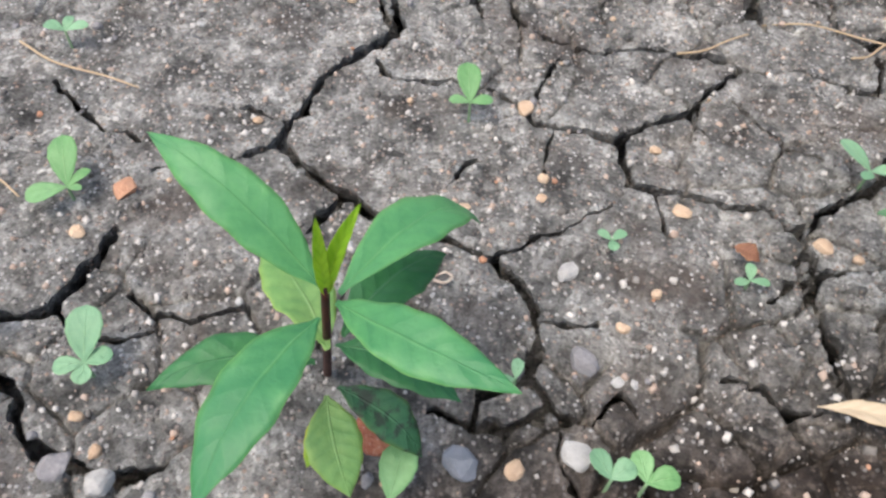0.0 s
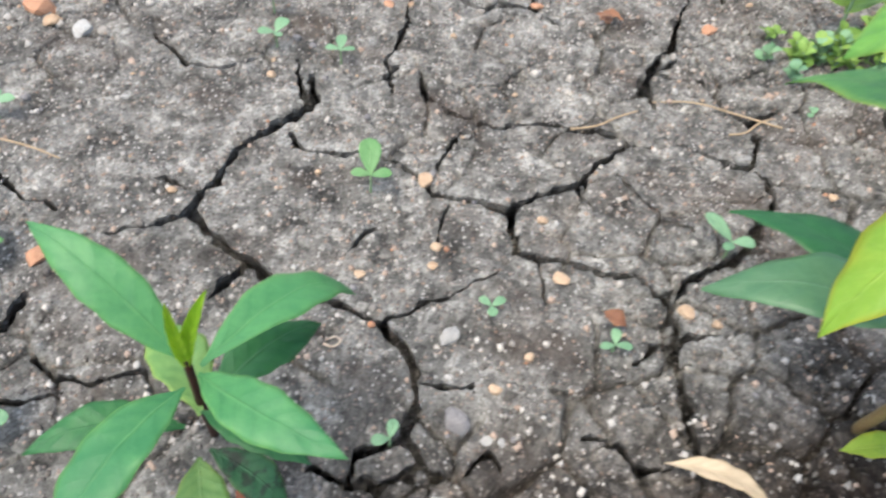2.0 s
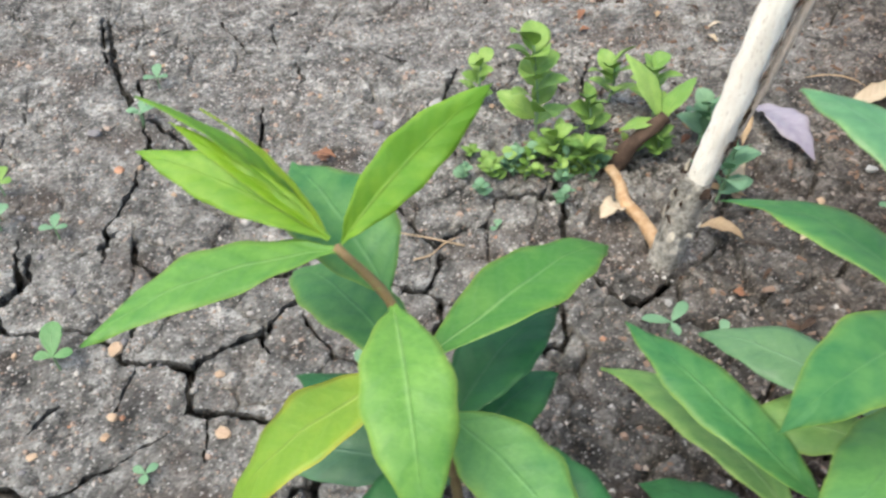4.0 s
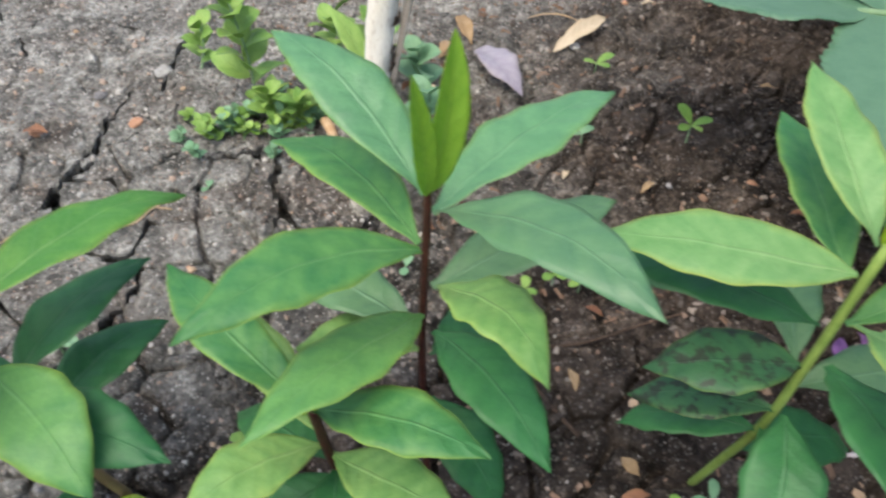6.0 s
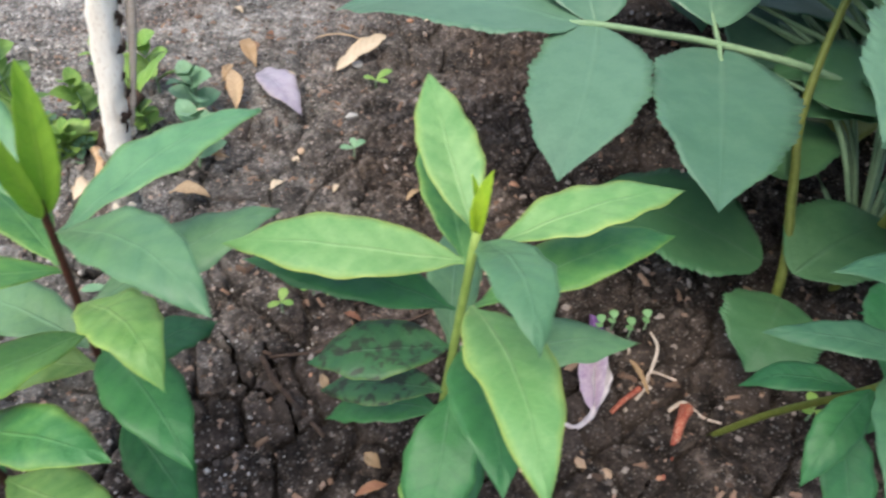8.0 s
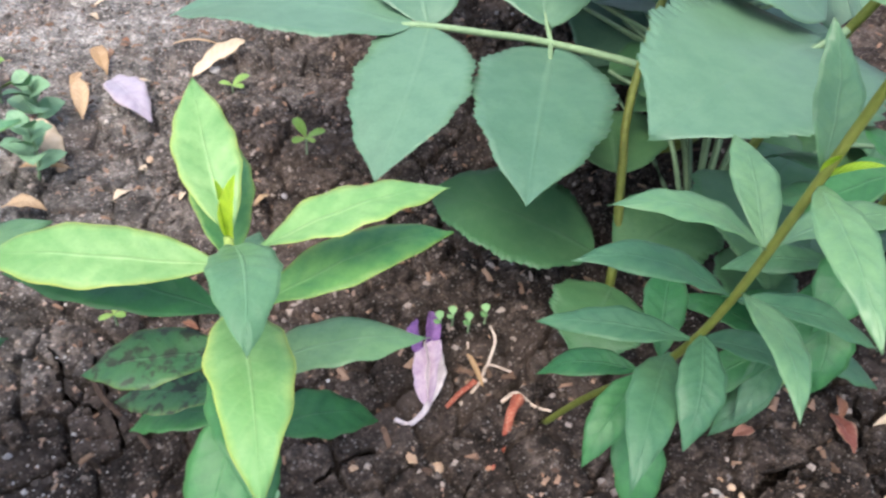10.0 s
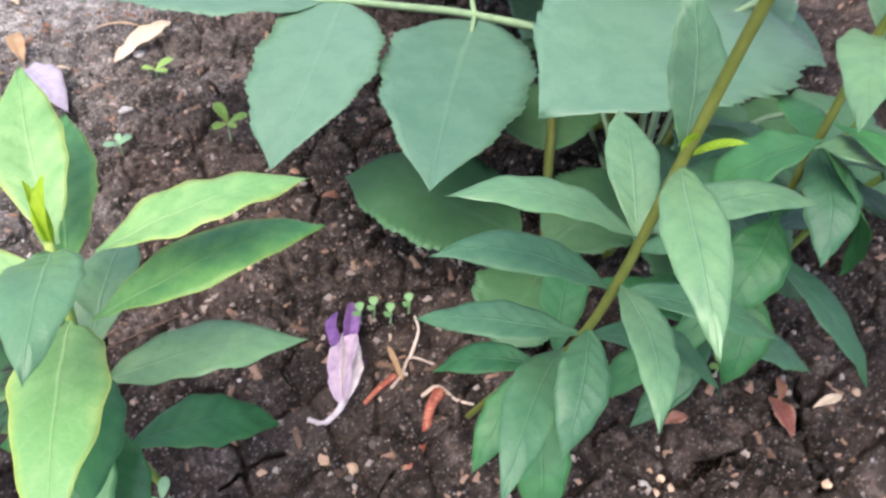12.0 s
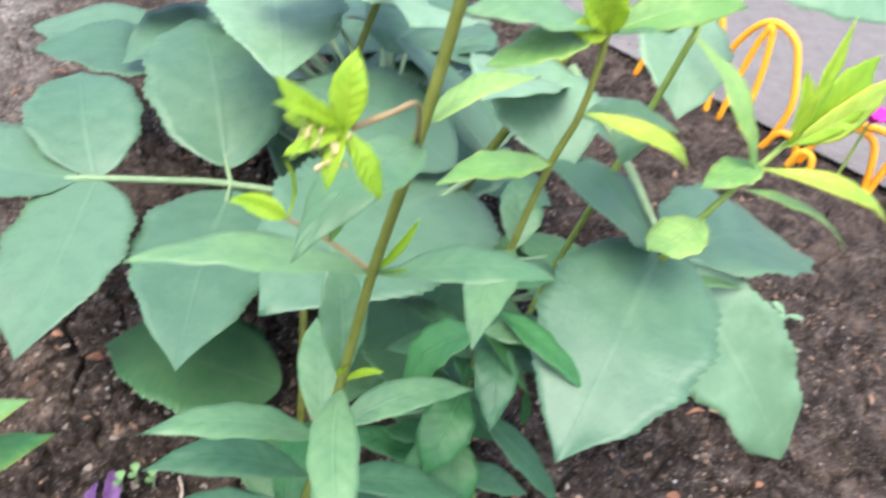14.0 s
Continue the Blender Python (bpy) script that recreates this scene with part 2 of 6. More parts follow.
# lit copy of the dahlia leaf: brighter light on exposed leaves painted as paler green
DAHLIA_LIT = leaf_material("dahlia_lit_leaf", (0.135, 0.270, 0.148), (0.222, 0.365, 0.215), (0.25, 0.40, 0.245), (0.20, 0.35, 0.19), 0.2, 0.42, 0.0, 5.0, gloss=0.7, pucker=0.12)
# dahlia leaf under the bush, the deep shade there put into its colour
DAHLIA_SHADED = leaf_material("dahlia_shaded_leaf", (0.050, 0.145, 0.055), (0.085, 0.195, 0.075), (0.09, 0.19, 0.09), (0.05, 0.14, 0.06), 0.2, 0.5, 0.0, 5.0)
WEED = leaf_material("weed_leaf", (0.165, 0.315, 0.056), (0.310, 0.455, 0.105), (0.34, 0.49, 0.15), (0.24, 0.38, 0.10), 0.2, veins=3.0)
SPROUT = leaf_material("seedling_leaf", (0.15, 0.30, 0.16), (0.24, 0.41, 0.23), (0.33, 0.5, 0.26), (0.22, 0.4, 0.15), 0.1, 0.5, 0.0, 1.5)
SEEDLING = leaf_material("young_seedling_leaf", (0.125, 0.285, 0.095), (0.215, 0.395, 0.165), (0.30, 0.47, 0.22), (0.20, 0.38, 0.13), 0.1, 0.5, 0.0, 1.5)
PETAL = leaf_material("faded_petal", (0.29, 0.25, 0.31), (0.42, 0.38, 0.42), (0.38, 0.33, 0.37), (0.36, 0.30, 0.27), 0.4)
DRY = leaf_material("dry_leaf", (0.34, 0.22, 0.11), (0.55, 0.40, 0.24), (0.5, 0.36, 0.2), (0.36, 0.2, 0.09), 0.4, 0.75)
STRAW = leaf_material("straw_leaf", (0.5, 0.40, 0.27), (0.68, 0.56, 0.40), (0.62, 0.5, 0.34), (0.45, 0.3, 0.16), 0.3, 0.7)
HUSK = rough_material("tan_husk", (0.42, 0.25, 0.12), (0.74, 0.56, 0.37), 110, 0.75, 0.0012, (0.44, 0.24, 0.10))
RUST = leaf_material("red_brown_leaf", (0.15, 0.06, 0.035), (0.36, 0.17, 0.09), (0.4, 0.2, 0.1), (0.5, 0.3, 0.15), 0.3, 0.7)
RED_DRY = leaf_material("red_dry_leaf", (0.17, 0.042, 0.028), (0.36, 0.17, 0.11), (0.46, 0.32, 0.23), (0.45, 0.30, 0.18), 0.4, 0.7)
STEM_RED = rough_material("dark_red_stem", (0.035, 0.012, 0.01), (0.10, 0.03, 0.02), 200, 0.5, 0.0003)
STEM_GREEN = rough_material("green_stem", (0.14, 0.22, 0.04), (0.25, 0.34, 0.08), 150, 0.5, 0.0003)
STEM_OLIVE = rough_material("olive_stem", (0.092, 0.118, 0.018), (0.175, 0.200, 0.042), 150, 0.5, 0.0003, (0.12, 0.10, 0.03))
STEM_PINK = rough_material("pinkish_stem", (0.20, 0.12, 0.06), (0.33, 0.24, 0.11), 150, 0.5, 0.0003, (0.22, 0.26, 0.08))
STEM_PALE = rough_material("pale_leaf_stalk", (0.15, 0.24, 0.12), (0.23, 0.34, 0.18), 150, 0.5, 0.0003)
BROWN = rough_material("dead_stem", (0.030, 0.019, 0.013), (0.115, 0.075, 0.052), 120, 0.9, 0.0012)
STRIPPED = rough_material("stripped_wood", (0.76, 0.67, 0.53), (0.92, 0.87, 0.76), 190, 0.75, 0.0012, (0.42, 0.30, 0.18), streak=0.08)
RED_ROLL = rough_material("red_rolled_leaf", (0.20, 0.030, 0.018), (0.42, 0.14, 0.08), 130, 0.6, 0.0010, (0.62, 0.46, 0.33))
WITHERED = rough_material("withered_petal", (0.40, 0.34, 0.34), (0.68, 0.62, 0.58), 150, 0.6, 0.0004)
BARK = rough_material("flaking_bark", (0.035, 0.027, 0.020), (0.88, 0.82, 0.70), 210, 0.95, 0.003, (0.80, 0.74, 0.62))
STONE_WHITE = rough_material("pale_stone", (0.36, 0.34, 0.31), (0.58, 0.56, 0.52), 160, 0.85, 0.0015)
STONE_TAN = rough_material("tan_stone", (0.36, 0.24, 0.15), (0.56, 0.41, 0.28), 90, 0.8)
STONE_GREY = rough_material("grey_stone", (0.15, 0.14, 0.14), (0.30, 0.28, 0.27), 80, 0.85)
STONE_SLATE = rough_material("slate_stone", (0.10, 0.11, 0.125), (0.19, 0.20, 0.22), 120, 0.7)
BRICK = rough_material("brick_chip", (0.30, 0.10, 0.055), (0.50, 0.21, 0.12), 110, 0.9, 0.0012, (0.5, 0.33, 0.25))
ORANGE_CHIP = rough_material("orange_chip", (0.34, 0.17, 0.10), (0.52, 0.29, 0.18), 110, 0.85)
ROOT = rough_material("dry_root", (0.38, 0.29, 0.21), (0.62, 0.54, 0.45), 200, 0.8, 0.0003, (0.20, 0.11, 0.07))
PURPLE = rough_material("purple_petal", (0.10, 0.045, 0.15), (0.26, 0.14, 0.31), 200, 0.6, 0.0004)
LILAC = rough_material("lilac_petal", (0.28, 0.19, 0.28), (0.55, 0.46, 0.48), 150, 0.6, 0.0004)
MAGENTA = rough_material("magenta_petal", (0.5, 0.01, 0.28), (0.75, 0.04, 0.45), 100, 0.5, 0.0004)
ORANGE = rough_material("orange_paint", (0.80, 0.30, 0.015), (0.92, 0.42, 0.03), 12, 0.45, 0.0004)
PAVING = rough_material("paving", (0.10, 0.092, 0.085), (0.17, 0.158, 0.148), 30, 0.9, 0.002, (0.24, 0.22, 0.21))
BUD = rough_material("bud", (0.34, 0.36, 0.10), (0.56, 0.44, 0.24), 300, 0.6, 0.0003)
SAND = rough_material("sand", (0.12, 0.105, 0.092), (0.52, 0.48, 0.43), 35, 0.9, 0.0005, (0.40, 0.29, 0.22), bits=True)
CHIPS = rough_material("bark_chips", (0.045, 0.029, 0.020), (0.24, 0.15, 0.10), 45, 0.95, 0.001, (0.27, 0.18, 0.12), bits=True)
GRIT = rough_material("grit", (0.05, 0.039, 0.032), (0.30, 0.25, 0.21), 35, 0.9, 0.0005, (0.26, 0.17, 0.12), bits=True)
GRAVEL = rough_material("gravel", (0.13, 0.115, 0.10), (0.46, 0.42, 0.37), 60, 0.85, 0.0006, (0.40, 0.29, 0.22), bits=True)

# ---- ground ----
WALL = np.random.RandomState(7)
LATTICE = WALL.rand(256, 256)


def field(x, y, cell, octaves=1, gain=0.5, shift=0.0):
    """Smooth noise over arrays of places, 0 to 1."""
    total, amp, norm = 0.0, 1.0, 0.0
    for k in range(octaves):
        u, v = x / cell + 17.3 * k + shift, y / cell + 9.1 * k - shift
        i, j = np.floor(u).astype(int), np.floor(v).astype(int)
        a, b = u - i, v - j
        a, b = a * a * (3 - 2 * a), b * b * (3 - 2 * b)
        g = lambda p, q: LATTICE[p % 256, q % 256]
        total = total + amp * ((g(i, j) * (1 - a) + g(i + 1, j) * a) * (1 - b) + (g(i, j + 1) * (1 - a) + g(i + 1, j + 1) * a) * b)
        norm, amp, cell = norm + amp, amp * gain, cell / 2.03
    return total / norm


def cell_gap(x, y, size, shift):
    """Distance, in cells, to the border between scattered cells."""
    u, v = x / size, y / size
    i, j = np.floor(u).astype(int), np.floor(v).astype(int)
    f1, f2 = np.full(x.shape, 9.0), np.full(x.shape, 9.0)
    for di in (-1, 0, 1):
        for dj in (-1, 0, 1):
            p = i + di + LATTICE[(i + di + shift) % 256, (j + dj) % 256]
            q = j + dj + LATTICE[(i + di) % 256, (j + dj + shift + 91) % 256]
            d = np.hypot(p - u, q - v)
            f2 = np.minimum(f2, np.maximum(f1, d))
            f1 = np.minimum(f1, d)
    return f2 - f1


def cell_dome(x, y, size, shift):
    """Rounded grains of random height: one to a scattered cell, 0 to 1."""
    u, v = x / size, y / size
    i, j = np.floor(u).astype(int), np.floor(v).astype(int)
    top = np.zeros(x.shape)
    for di in (-1, 0, 1):
        for dj in (-1, 0, 1):
            a, c = (i + di) % 256, (j + dj) % 256
            p, q = i + di + LATTICE[(a + shift) % 256, c], j + dj + LATTICE[a, (c + shift + 61) % 256]
            big = LATTICE[(c + 3 * shift) % 256, (a + 29) % 256] ** 2.0
            reach = 0.25 + 0.55 * big
            top = np.maximum(top, (0.25 + 0.75 * big) * np.sqrt(np.clip(1 - ((p - u) ** 2 + (q - v) ** 2) / reach ** 2, 0, 1)))
    return top


def graded(stops, steps):
    """Grid lines between stops, with a step for each stretch."""
    out = []
    for a, b, s in zip(stops[:-1], stops[1:], steps):
        out.append(np.linspace(a, b, max(2, int(round((b - a) / s)) + 1))[:-1])
    return np.concatenate(out + [np.array([stops[-1]])])


# main cracks of the dried crust: width in metres and the plan line of each
CRACKS = []


def crack(width, *line):
    CRACKS.append((width, line))


crack(0.0055, (-0.029, 0.463), (-0.025, 0.433), (-0.037, 0.417), (-0.052, 0.402), (-0.066, 0.385), (-0.074, 0.359), (-0.084, 0.325))
crack(0.003, (-0.084, 0.325), (-0.101, 0.315), (-0.121, 0.308), (-0.144, 0.302))
crack(0.0055, (-0.084, 0.325), (-0.065, 0.309), (-0.047, 0.292), (-0.022, 0.276), (0.012, 0.263), (0.031, 0.252))
crack(0.005, (0.031, 0.252), (0.041, 0.239), (0.049, 0.225), (0.050, 0.201), (0.048, 0.189), (0.026, 0.180), (0.023, 0.172))
crack(0.004, (-0.046, 0.288), (-0.052, 0.276), (-0.060, 0.265))
crack(0.0045, (0.048, 0.189), (0.052, 0.175), (0.045, 0.169), (0.026, 0.165), (0.005, 0.169))
crack(0.003, (0.052, 0.175), (0.069, 0.168), (0.087, 0.180), (0.092, 0.170))
crack(0.0025, (0.031, 0.252), (0.055, 0.267), (0.081, 0.280), (0.095, 0.294))
crack(0.0045, (-0.035, 0.400), (-0.024, 0.385), (-0.008, 0.383), (0.010, 0.385), (0.034, 0.379), (0.050, 0.367), (0.059, 0.352), (0.088, 0.348), (0.106, 0.340))
crack(0.0045, (0.106, 0.340), (0.118, 0.355), (0.149, 0.367), (0.166, 0.385), (0.188, 0.406))
crack(0.0045, (0.048, 0.470), (0.051, 0.445), (0.077, 0.426), (0.095, 0.419), (0.131, 0.427), (0.152, 0.421), (0.187, 0.419), (0.188, 0.406))
crack(0.0045, (0.106, 0.340), (0.107, 0.309), (0.121, 0.302), (0.144, 0.301), (0.160, 0.292), (0.176, 0.287), (0.185, 0.275))
crack(0.005, (0.185, 0.275), (0.189, 0.259), (0.186, 0.245), (0.187, 0.219), (0.183, 0.199), (0.184, 0.179))
crack(0.004, (0.187, 0.248), (0.207, 0.254), (0.225, 0.252))
crack(0.0035, (0.187, 0.247), (0.171, 0.242), (0.160, 0.234))
crack(0.005, (0.185, 0.275), (0.207, 0.291), (0.236, 0.307), (0.249, 0.320), (0.272, 0.351), (0.275, 0.382))
crack(0.003, (0.188, 0.408), (0.222, 0.408), (0.251, 0.394), (0.272, 0.382))
crack(0.004, (0.283, 0.426), (0.268, 0.392), (0.249, 0.389))
crack(0.003, (0.209, 0.483), (0.203, 0.460))
crack(0.005, (-0.154, 0.261), (-0.155, 0.247), (-0.162, 0.227), (-0.165, 0.214), (-0.177, 0.210), (-0.20, 0.207))
crack(0.003, (-0.165, 0.214), (-0.154, 0.204), (-0.136, 0.200), (-0.117, 0.206))
crack(0.004, (-0.135, 0.225), (-0.123, 0.216), (-0.104, 0.211), (-0.079, 0.217))
crack(0.005, (-0.19, 0.183), (-0.165, 0.172), (-0.164, 0.159), (-0.151, 0.148), (-0.132, 0.143), (-0.113, 0.139), (-0.097, 0.146))
crack(0.003, (-0.113, 0.139), (-0.117, 0.121))
crack(0.003, (-0.223, 0.373), (-0.204, 0.352), (-0.181, 0.330), (-0.158, 0.325))
crack(0.0025, (0.051, 0.216), (0.065, 0.215), (0.078, 0.217))
crack(0.003, (0.129, 0.190), (0.149, 0.187), (0.154, 0.178), (0.168, 0.175))
crack(0.0025, (0.059, 0.174), (0.057, 0.154), (0.061, 0.138))
crack(0.002, (-0.108, 0.354), (-0.083, 0.344))
crack(0.002, (0.121, 0.300), (0.122, 0.269))
crack(0.002, (0.067, 0.344), (0.060, 0.313))
crack(0.002, (0.149, 0.367), (0.155, 0.345))
crack(0.002, (0.178, 0.376), (0.187, 0.357), (0.201, 0.337), (0.215, 0.329))
crack(0.002, (0.025, 0.321), (0.006, 0.301))
crack(0.002, (0.074, 0.406), (0.059, 0.375))
crack(0.004, (0.011, 0.711), (0.027, 0.645), (0.040, 0.596), (0.036, 0.544), (0.023, 0.483), (0.028, 0.449))
crack(0.003, (0.040, 0.592), (0.095, 0.566), (0.131, 0.572), (0.161, 0.545))
crack(0.003, (0.138, 0.644), (0.136, 0.579))
crack(0.004, (-0.148, 0.503), (-0.116, 0.465), (-0.087, 0.465), (-0.061, 0.482))
crack(0.0045, (-0.043, 0.479), (-0.026, 0.423))
crack(0.004, (0.249, 0.563), (0.240, 0.521), (0.214, 0.491), (0.207, 0.456))
crack(0.005, (-0.045, 0.848), (-0.018, 0.736), (0.011, 0.668))
crack(0.003, (0.326, 0.488), (0.349, 0.484), (0.379, 0.486), (0.391, 0.499))
crack(0.005, (0.391, 0.499), (0.380, 0.442), (0.381, 0.403), (0.400, 0.360), (0.412, 0.352), (0.423, 0.359), (0.448, 0.371))
crack(0.003, (0.218, 0.491), (0.254, 0.480), (0.279, 0.441), (0.303, 0.450), (0.321, 0.453))
crack(0.003, (0.320, 0.669), (0.299, 0.593))
crack(0.003, (0.166, 0.721), (0.183, 0.753))
crack(0.0045, (0.323, 0.315), (0.347, 0.320), (0.360, 0.333), (0.356, 0.366), (0.380, 0.403))
crack(0.003, (0.487, 0.268), (0.488, 0.227), (0.504, 0.202))
crack(0.003, (0.510, 0.249), (0.510, 0.209), (0.509, 0.173))
crack(0.003, (0.904, -0.045), (0.873, -0.033), (0.846, -0.039), (0.831, -0.038))
crack(0.003, (0.946, -0.058), (0.938, -0.078), (0.933, -0.099), (0.923, -0.111))
crack(0.003, (0.873, -0.033), (0.858, -0.052))
crack(0.0025, (0.698, 0.058), (0.682, 0.046))
crack(0.0025, (0.649, 0.101), (0.631, 0.104), (0.604, 0.096))
crack(0.0030, (-0.051, 0.850), (-0.040, 0.785), (-0.003, 0.691), (0.016, 0.644))
crack(0.0025, (0.171, 0.755), (0.207, 0.760))
crack(0.0025, (0.167, 0.721), (0.177, 0.686), (0.158, 0.674))
crack(0.0030, (0.329, 0.689), (0.305, 0.620), (0.297, 0.593))
crack(0.0030, (0.242, 0.520), (0.256, 0.570), (0.286, 0.624))
crack(0.0035, (0.261, 0.465), (0.279, 0.435), (0.322, 0.457))
crack(0.0040, (0.036, 0.636), (0.074, 0.585), (0.138, 0.572), (0.138, 0.615))
crack(0.0050, (0.213, 0.448), (0.218, 0.494), (0.246, 0.507))
crack(0.0030, (0.323, 0.317), (0.352, 0.324), (0.358, 0.344), (0.346, 0.379))
crack(0.0030, (0.399, 0.358), (0.423, 0.359), (0.452, 0.383))
crack(0.0035, (0.331, 0.487), (0.359, 0.485), (0.386, 0.473))
crack(0.0030, (0.004, 0.782), (0.033, 0.820))
crack(0.0025, (0.082, 0.823), (0.118, 0.754))
crack(0.0025, (0.277, 0.710), (0.231, 0.755))
crack(0.0030, (0.168, 0.846), (0.138, 0.812), (0.147, 0.760))
crack(0.0035, (0.019, 0.466), (0.032, 0.482))
crack(0.0030, (0.741, 0.497), (0.747, 0.453))
crack(0.0040, (0.468, 0.695), (0.438, 0.614))
crack(0.0050, (0.847, -0.040), (0.866, -0.034), (0.886, -0.047), (0.892, -0.055))
crack(0.0050, (0.938, -0.060), (0.930, -0.074), (0.930, -0.091))
crack(0.0040, (0.958, -0.001), (0.976, -0.021), (0.938, -0.060))
crack(0.0040, (0.912, 0.029), (0.931, 0.041))
crack(0.0030, (0.843, -0.003), (0.847, -0.040))



def ground_height(x, y):
    """Height of the soil crust over arrays of places."""
    rich = np.clip((0.9 * x - 0.75 * y + 0.08 + 0.5 * (field(x, y, 0.14, 2) - 0.5)) / 0.3, 0, 1)
    near = np.clip((2.2 - np.hypot(x - 0.5, y - 0.3)) / 0.6, 0, 1)
    z = 0.010 * (field(x, y, 0.16, 2) - 0.5) + (0.0035 + 0.009 * rich) * (field(x, y, 0.03, 4, 0.58, 3.3) - 0.5)
    z += (0.0022 + 0.0026 * rich) * (field(x, y, 0.008, 3, 0.65, 5.1) - 0.5)
    wx = x + 0.006 * (field(x, y, 0.02, 2, 0.5, 1.7) - 0.5)
    wy = y + 0.006 * (field(x, y, 0.02, 2, 0.5, 8.9) - 0.5)
    wx = wx + 0.0013 * (field(x, y, 0.005, 2, 0.6, 2.9) - 0.5)
    wy = wy + 0.0013 * (field(x, y, 0.005, 2, 0.6, 7.1) - 0.5)
    # grains and crumbs bedded in the crust
    loose = 0.35 + 0.65 * np.clip((field(x, y, 0.06, 2, 0.5, 9.4) - 0.38) / 0.2, 0, 1)
    z += loose * (0.0011 * cell_dome(x + 0.4 * (wx - x), y, 0.0062, 11) + 0.0016 * cell_dome(x, y + 0.4 * (wy - y), 0.013, 23))
    # crumbly clods on the richer soil
    lump = cell_gap(wx + 0.5 * (wx - x), wy + 0.5 * (wy - y), 0.017, 40)
    z += (0.0006 + 0.0070 * rich + 0.002 * np.clip((y - 0.40) / 0.08, 0, 1)) * np.clip(lump / 0.22, 0, 1) * field(x, y, 0.02, 1, 0.5, 7.7)
    # fine crazing
    gap = cell_gap(wx + 0.01 * (field(x, y, 0.05, 1, 0.5, 2.2) - 0.5), wy, 0.045, 5)
    back = np.clip((y - 0.42) / 0.08, 0, 1) * (1 - rich)
    some = np.clip((field(x, y, 0.09, 2, 0.5, 4.4) - 0.50 + 0.15 * rich + 0.03 * back) / 0.12, 0, 1)
    z -= (0.0060 + 0.008 * rich + 0.003 * back) * some * np.clip(1.25 - gap / (0.045 + 0.03 * rich), 0, 1)
    return z * near


def crack_gap(x, y):
    """Distance from the rim of the nearest main crack (minus: inside it), and the direction away from it."""
    wx = x + 0.0055 * (field(x, y, 0.02, 2, 0.5, 1.7) - 0.5) + 0.0066 * (field(x, y, 0.0075, 2, 0.6, 2.9) - 0.5)
    wy = y + 0.0055 * (field(x, y, 0.02, 2, 0.5, 8.9) - 0.5) + 0.0066 * (field(x, y, 0.0075, 2, 0.6, 7.1) - 0.5)
    gap, nx, ny = np.full(x.shape, 9.0), np.zeros(x.shape), np.zeros(x.shape)
    for width, line in CRACKS:
        px, py = [p[0] for p in line], [p[1] for p in line]
        box = (x > min(px) - 0.02) & (x < max(px) + 0.02) & (y > min(py) - 0.02) & (y < max(py) + 0.02)
        if not box.any():
            continue
        bx, by = wx[box], wy[box]
        half = 0.5 * max(1.05 * width, 0.0031) * (0.74 + 0.62 * field(bx, by, 0.012, 1, 0.5, 6.6))
        for k, ((ax, ay), (cx, cy)) in enumerate(zip(line[:-1], line[1:])):
            dx, dy = cx - ax, cy - ay
            s = np.clip(((bx - ax) * dx + (by - ay) * dy) / (dx * dx + dy * dy), 0, 1)
            ex, ey = bx - ax - s * dx, by - ay - s * dy
            far = np.hypot(ex, ey) + 1e-6
            rim = far - half * (1 - 0.30 * s if k == len(line) - 2 else 1)
            closer = rim < gap[box]
            gap[box] = np.where(closer, rim, gap[box])
            nx[box] = np.where(closer, ex / far, nx[box])
            ny[box] = np.where(closer, ey / far, ny[box])
    return gap, nx, ny


def ground_at(x, y):
    return float(ground_height(np.array([float(x)]), np.array([float(y)]))[0])


def quad_mesh(name, verts, quads, flat_from=None):
    mesh = bpy.data.meshes.new(name)
    mesh.vertices.add(len(verts))
    mesh.vertices.foreach_set("co", verts.astype(np.float32).ravel())
    mesh.loops.add(quads.size)
    mesh.loops.foreach_set("vertex_index", quads.astype(np.int32).ravel())
    mesh.polygons.add(len(quads))
    mesh.polygons.foreach_set("loop_start", np.arange(0, quads.size, 4, dtype=np.int32))
    smooth = np.ones(len(quads), bool)
    if flat_from is not None:
        smooth[flat_from:] = False
    mesh.polygons.foreach_set("use_smooth", smooth)
    mesh.update(calc_edges=True)
    return mesh


def grid_quads(n, m):
    idx = np.arange(n * m).reshape(m, n)
    return np.stack([idx[:-1, :-1], idx[:-1, 1:], idx[1:, 1:], idx[1:, :-1]], -1)


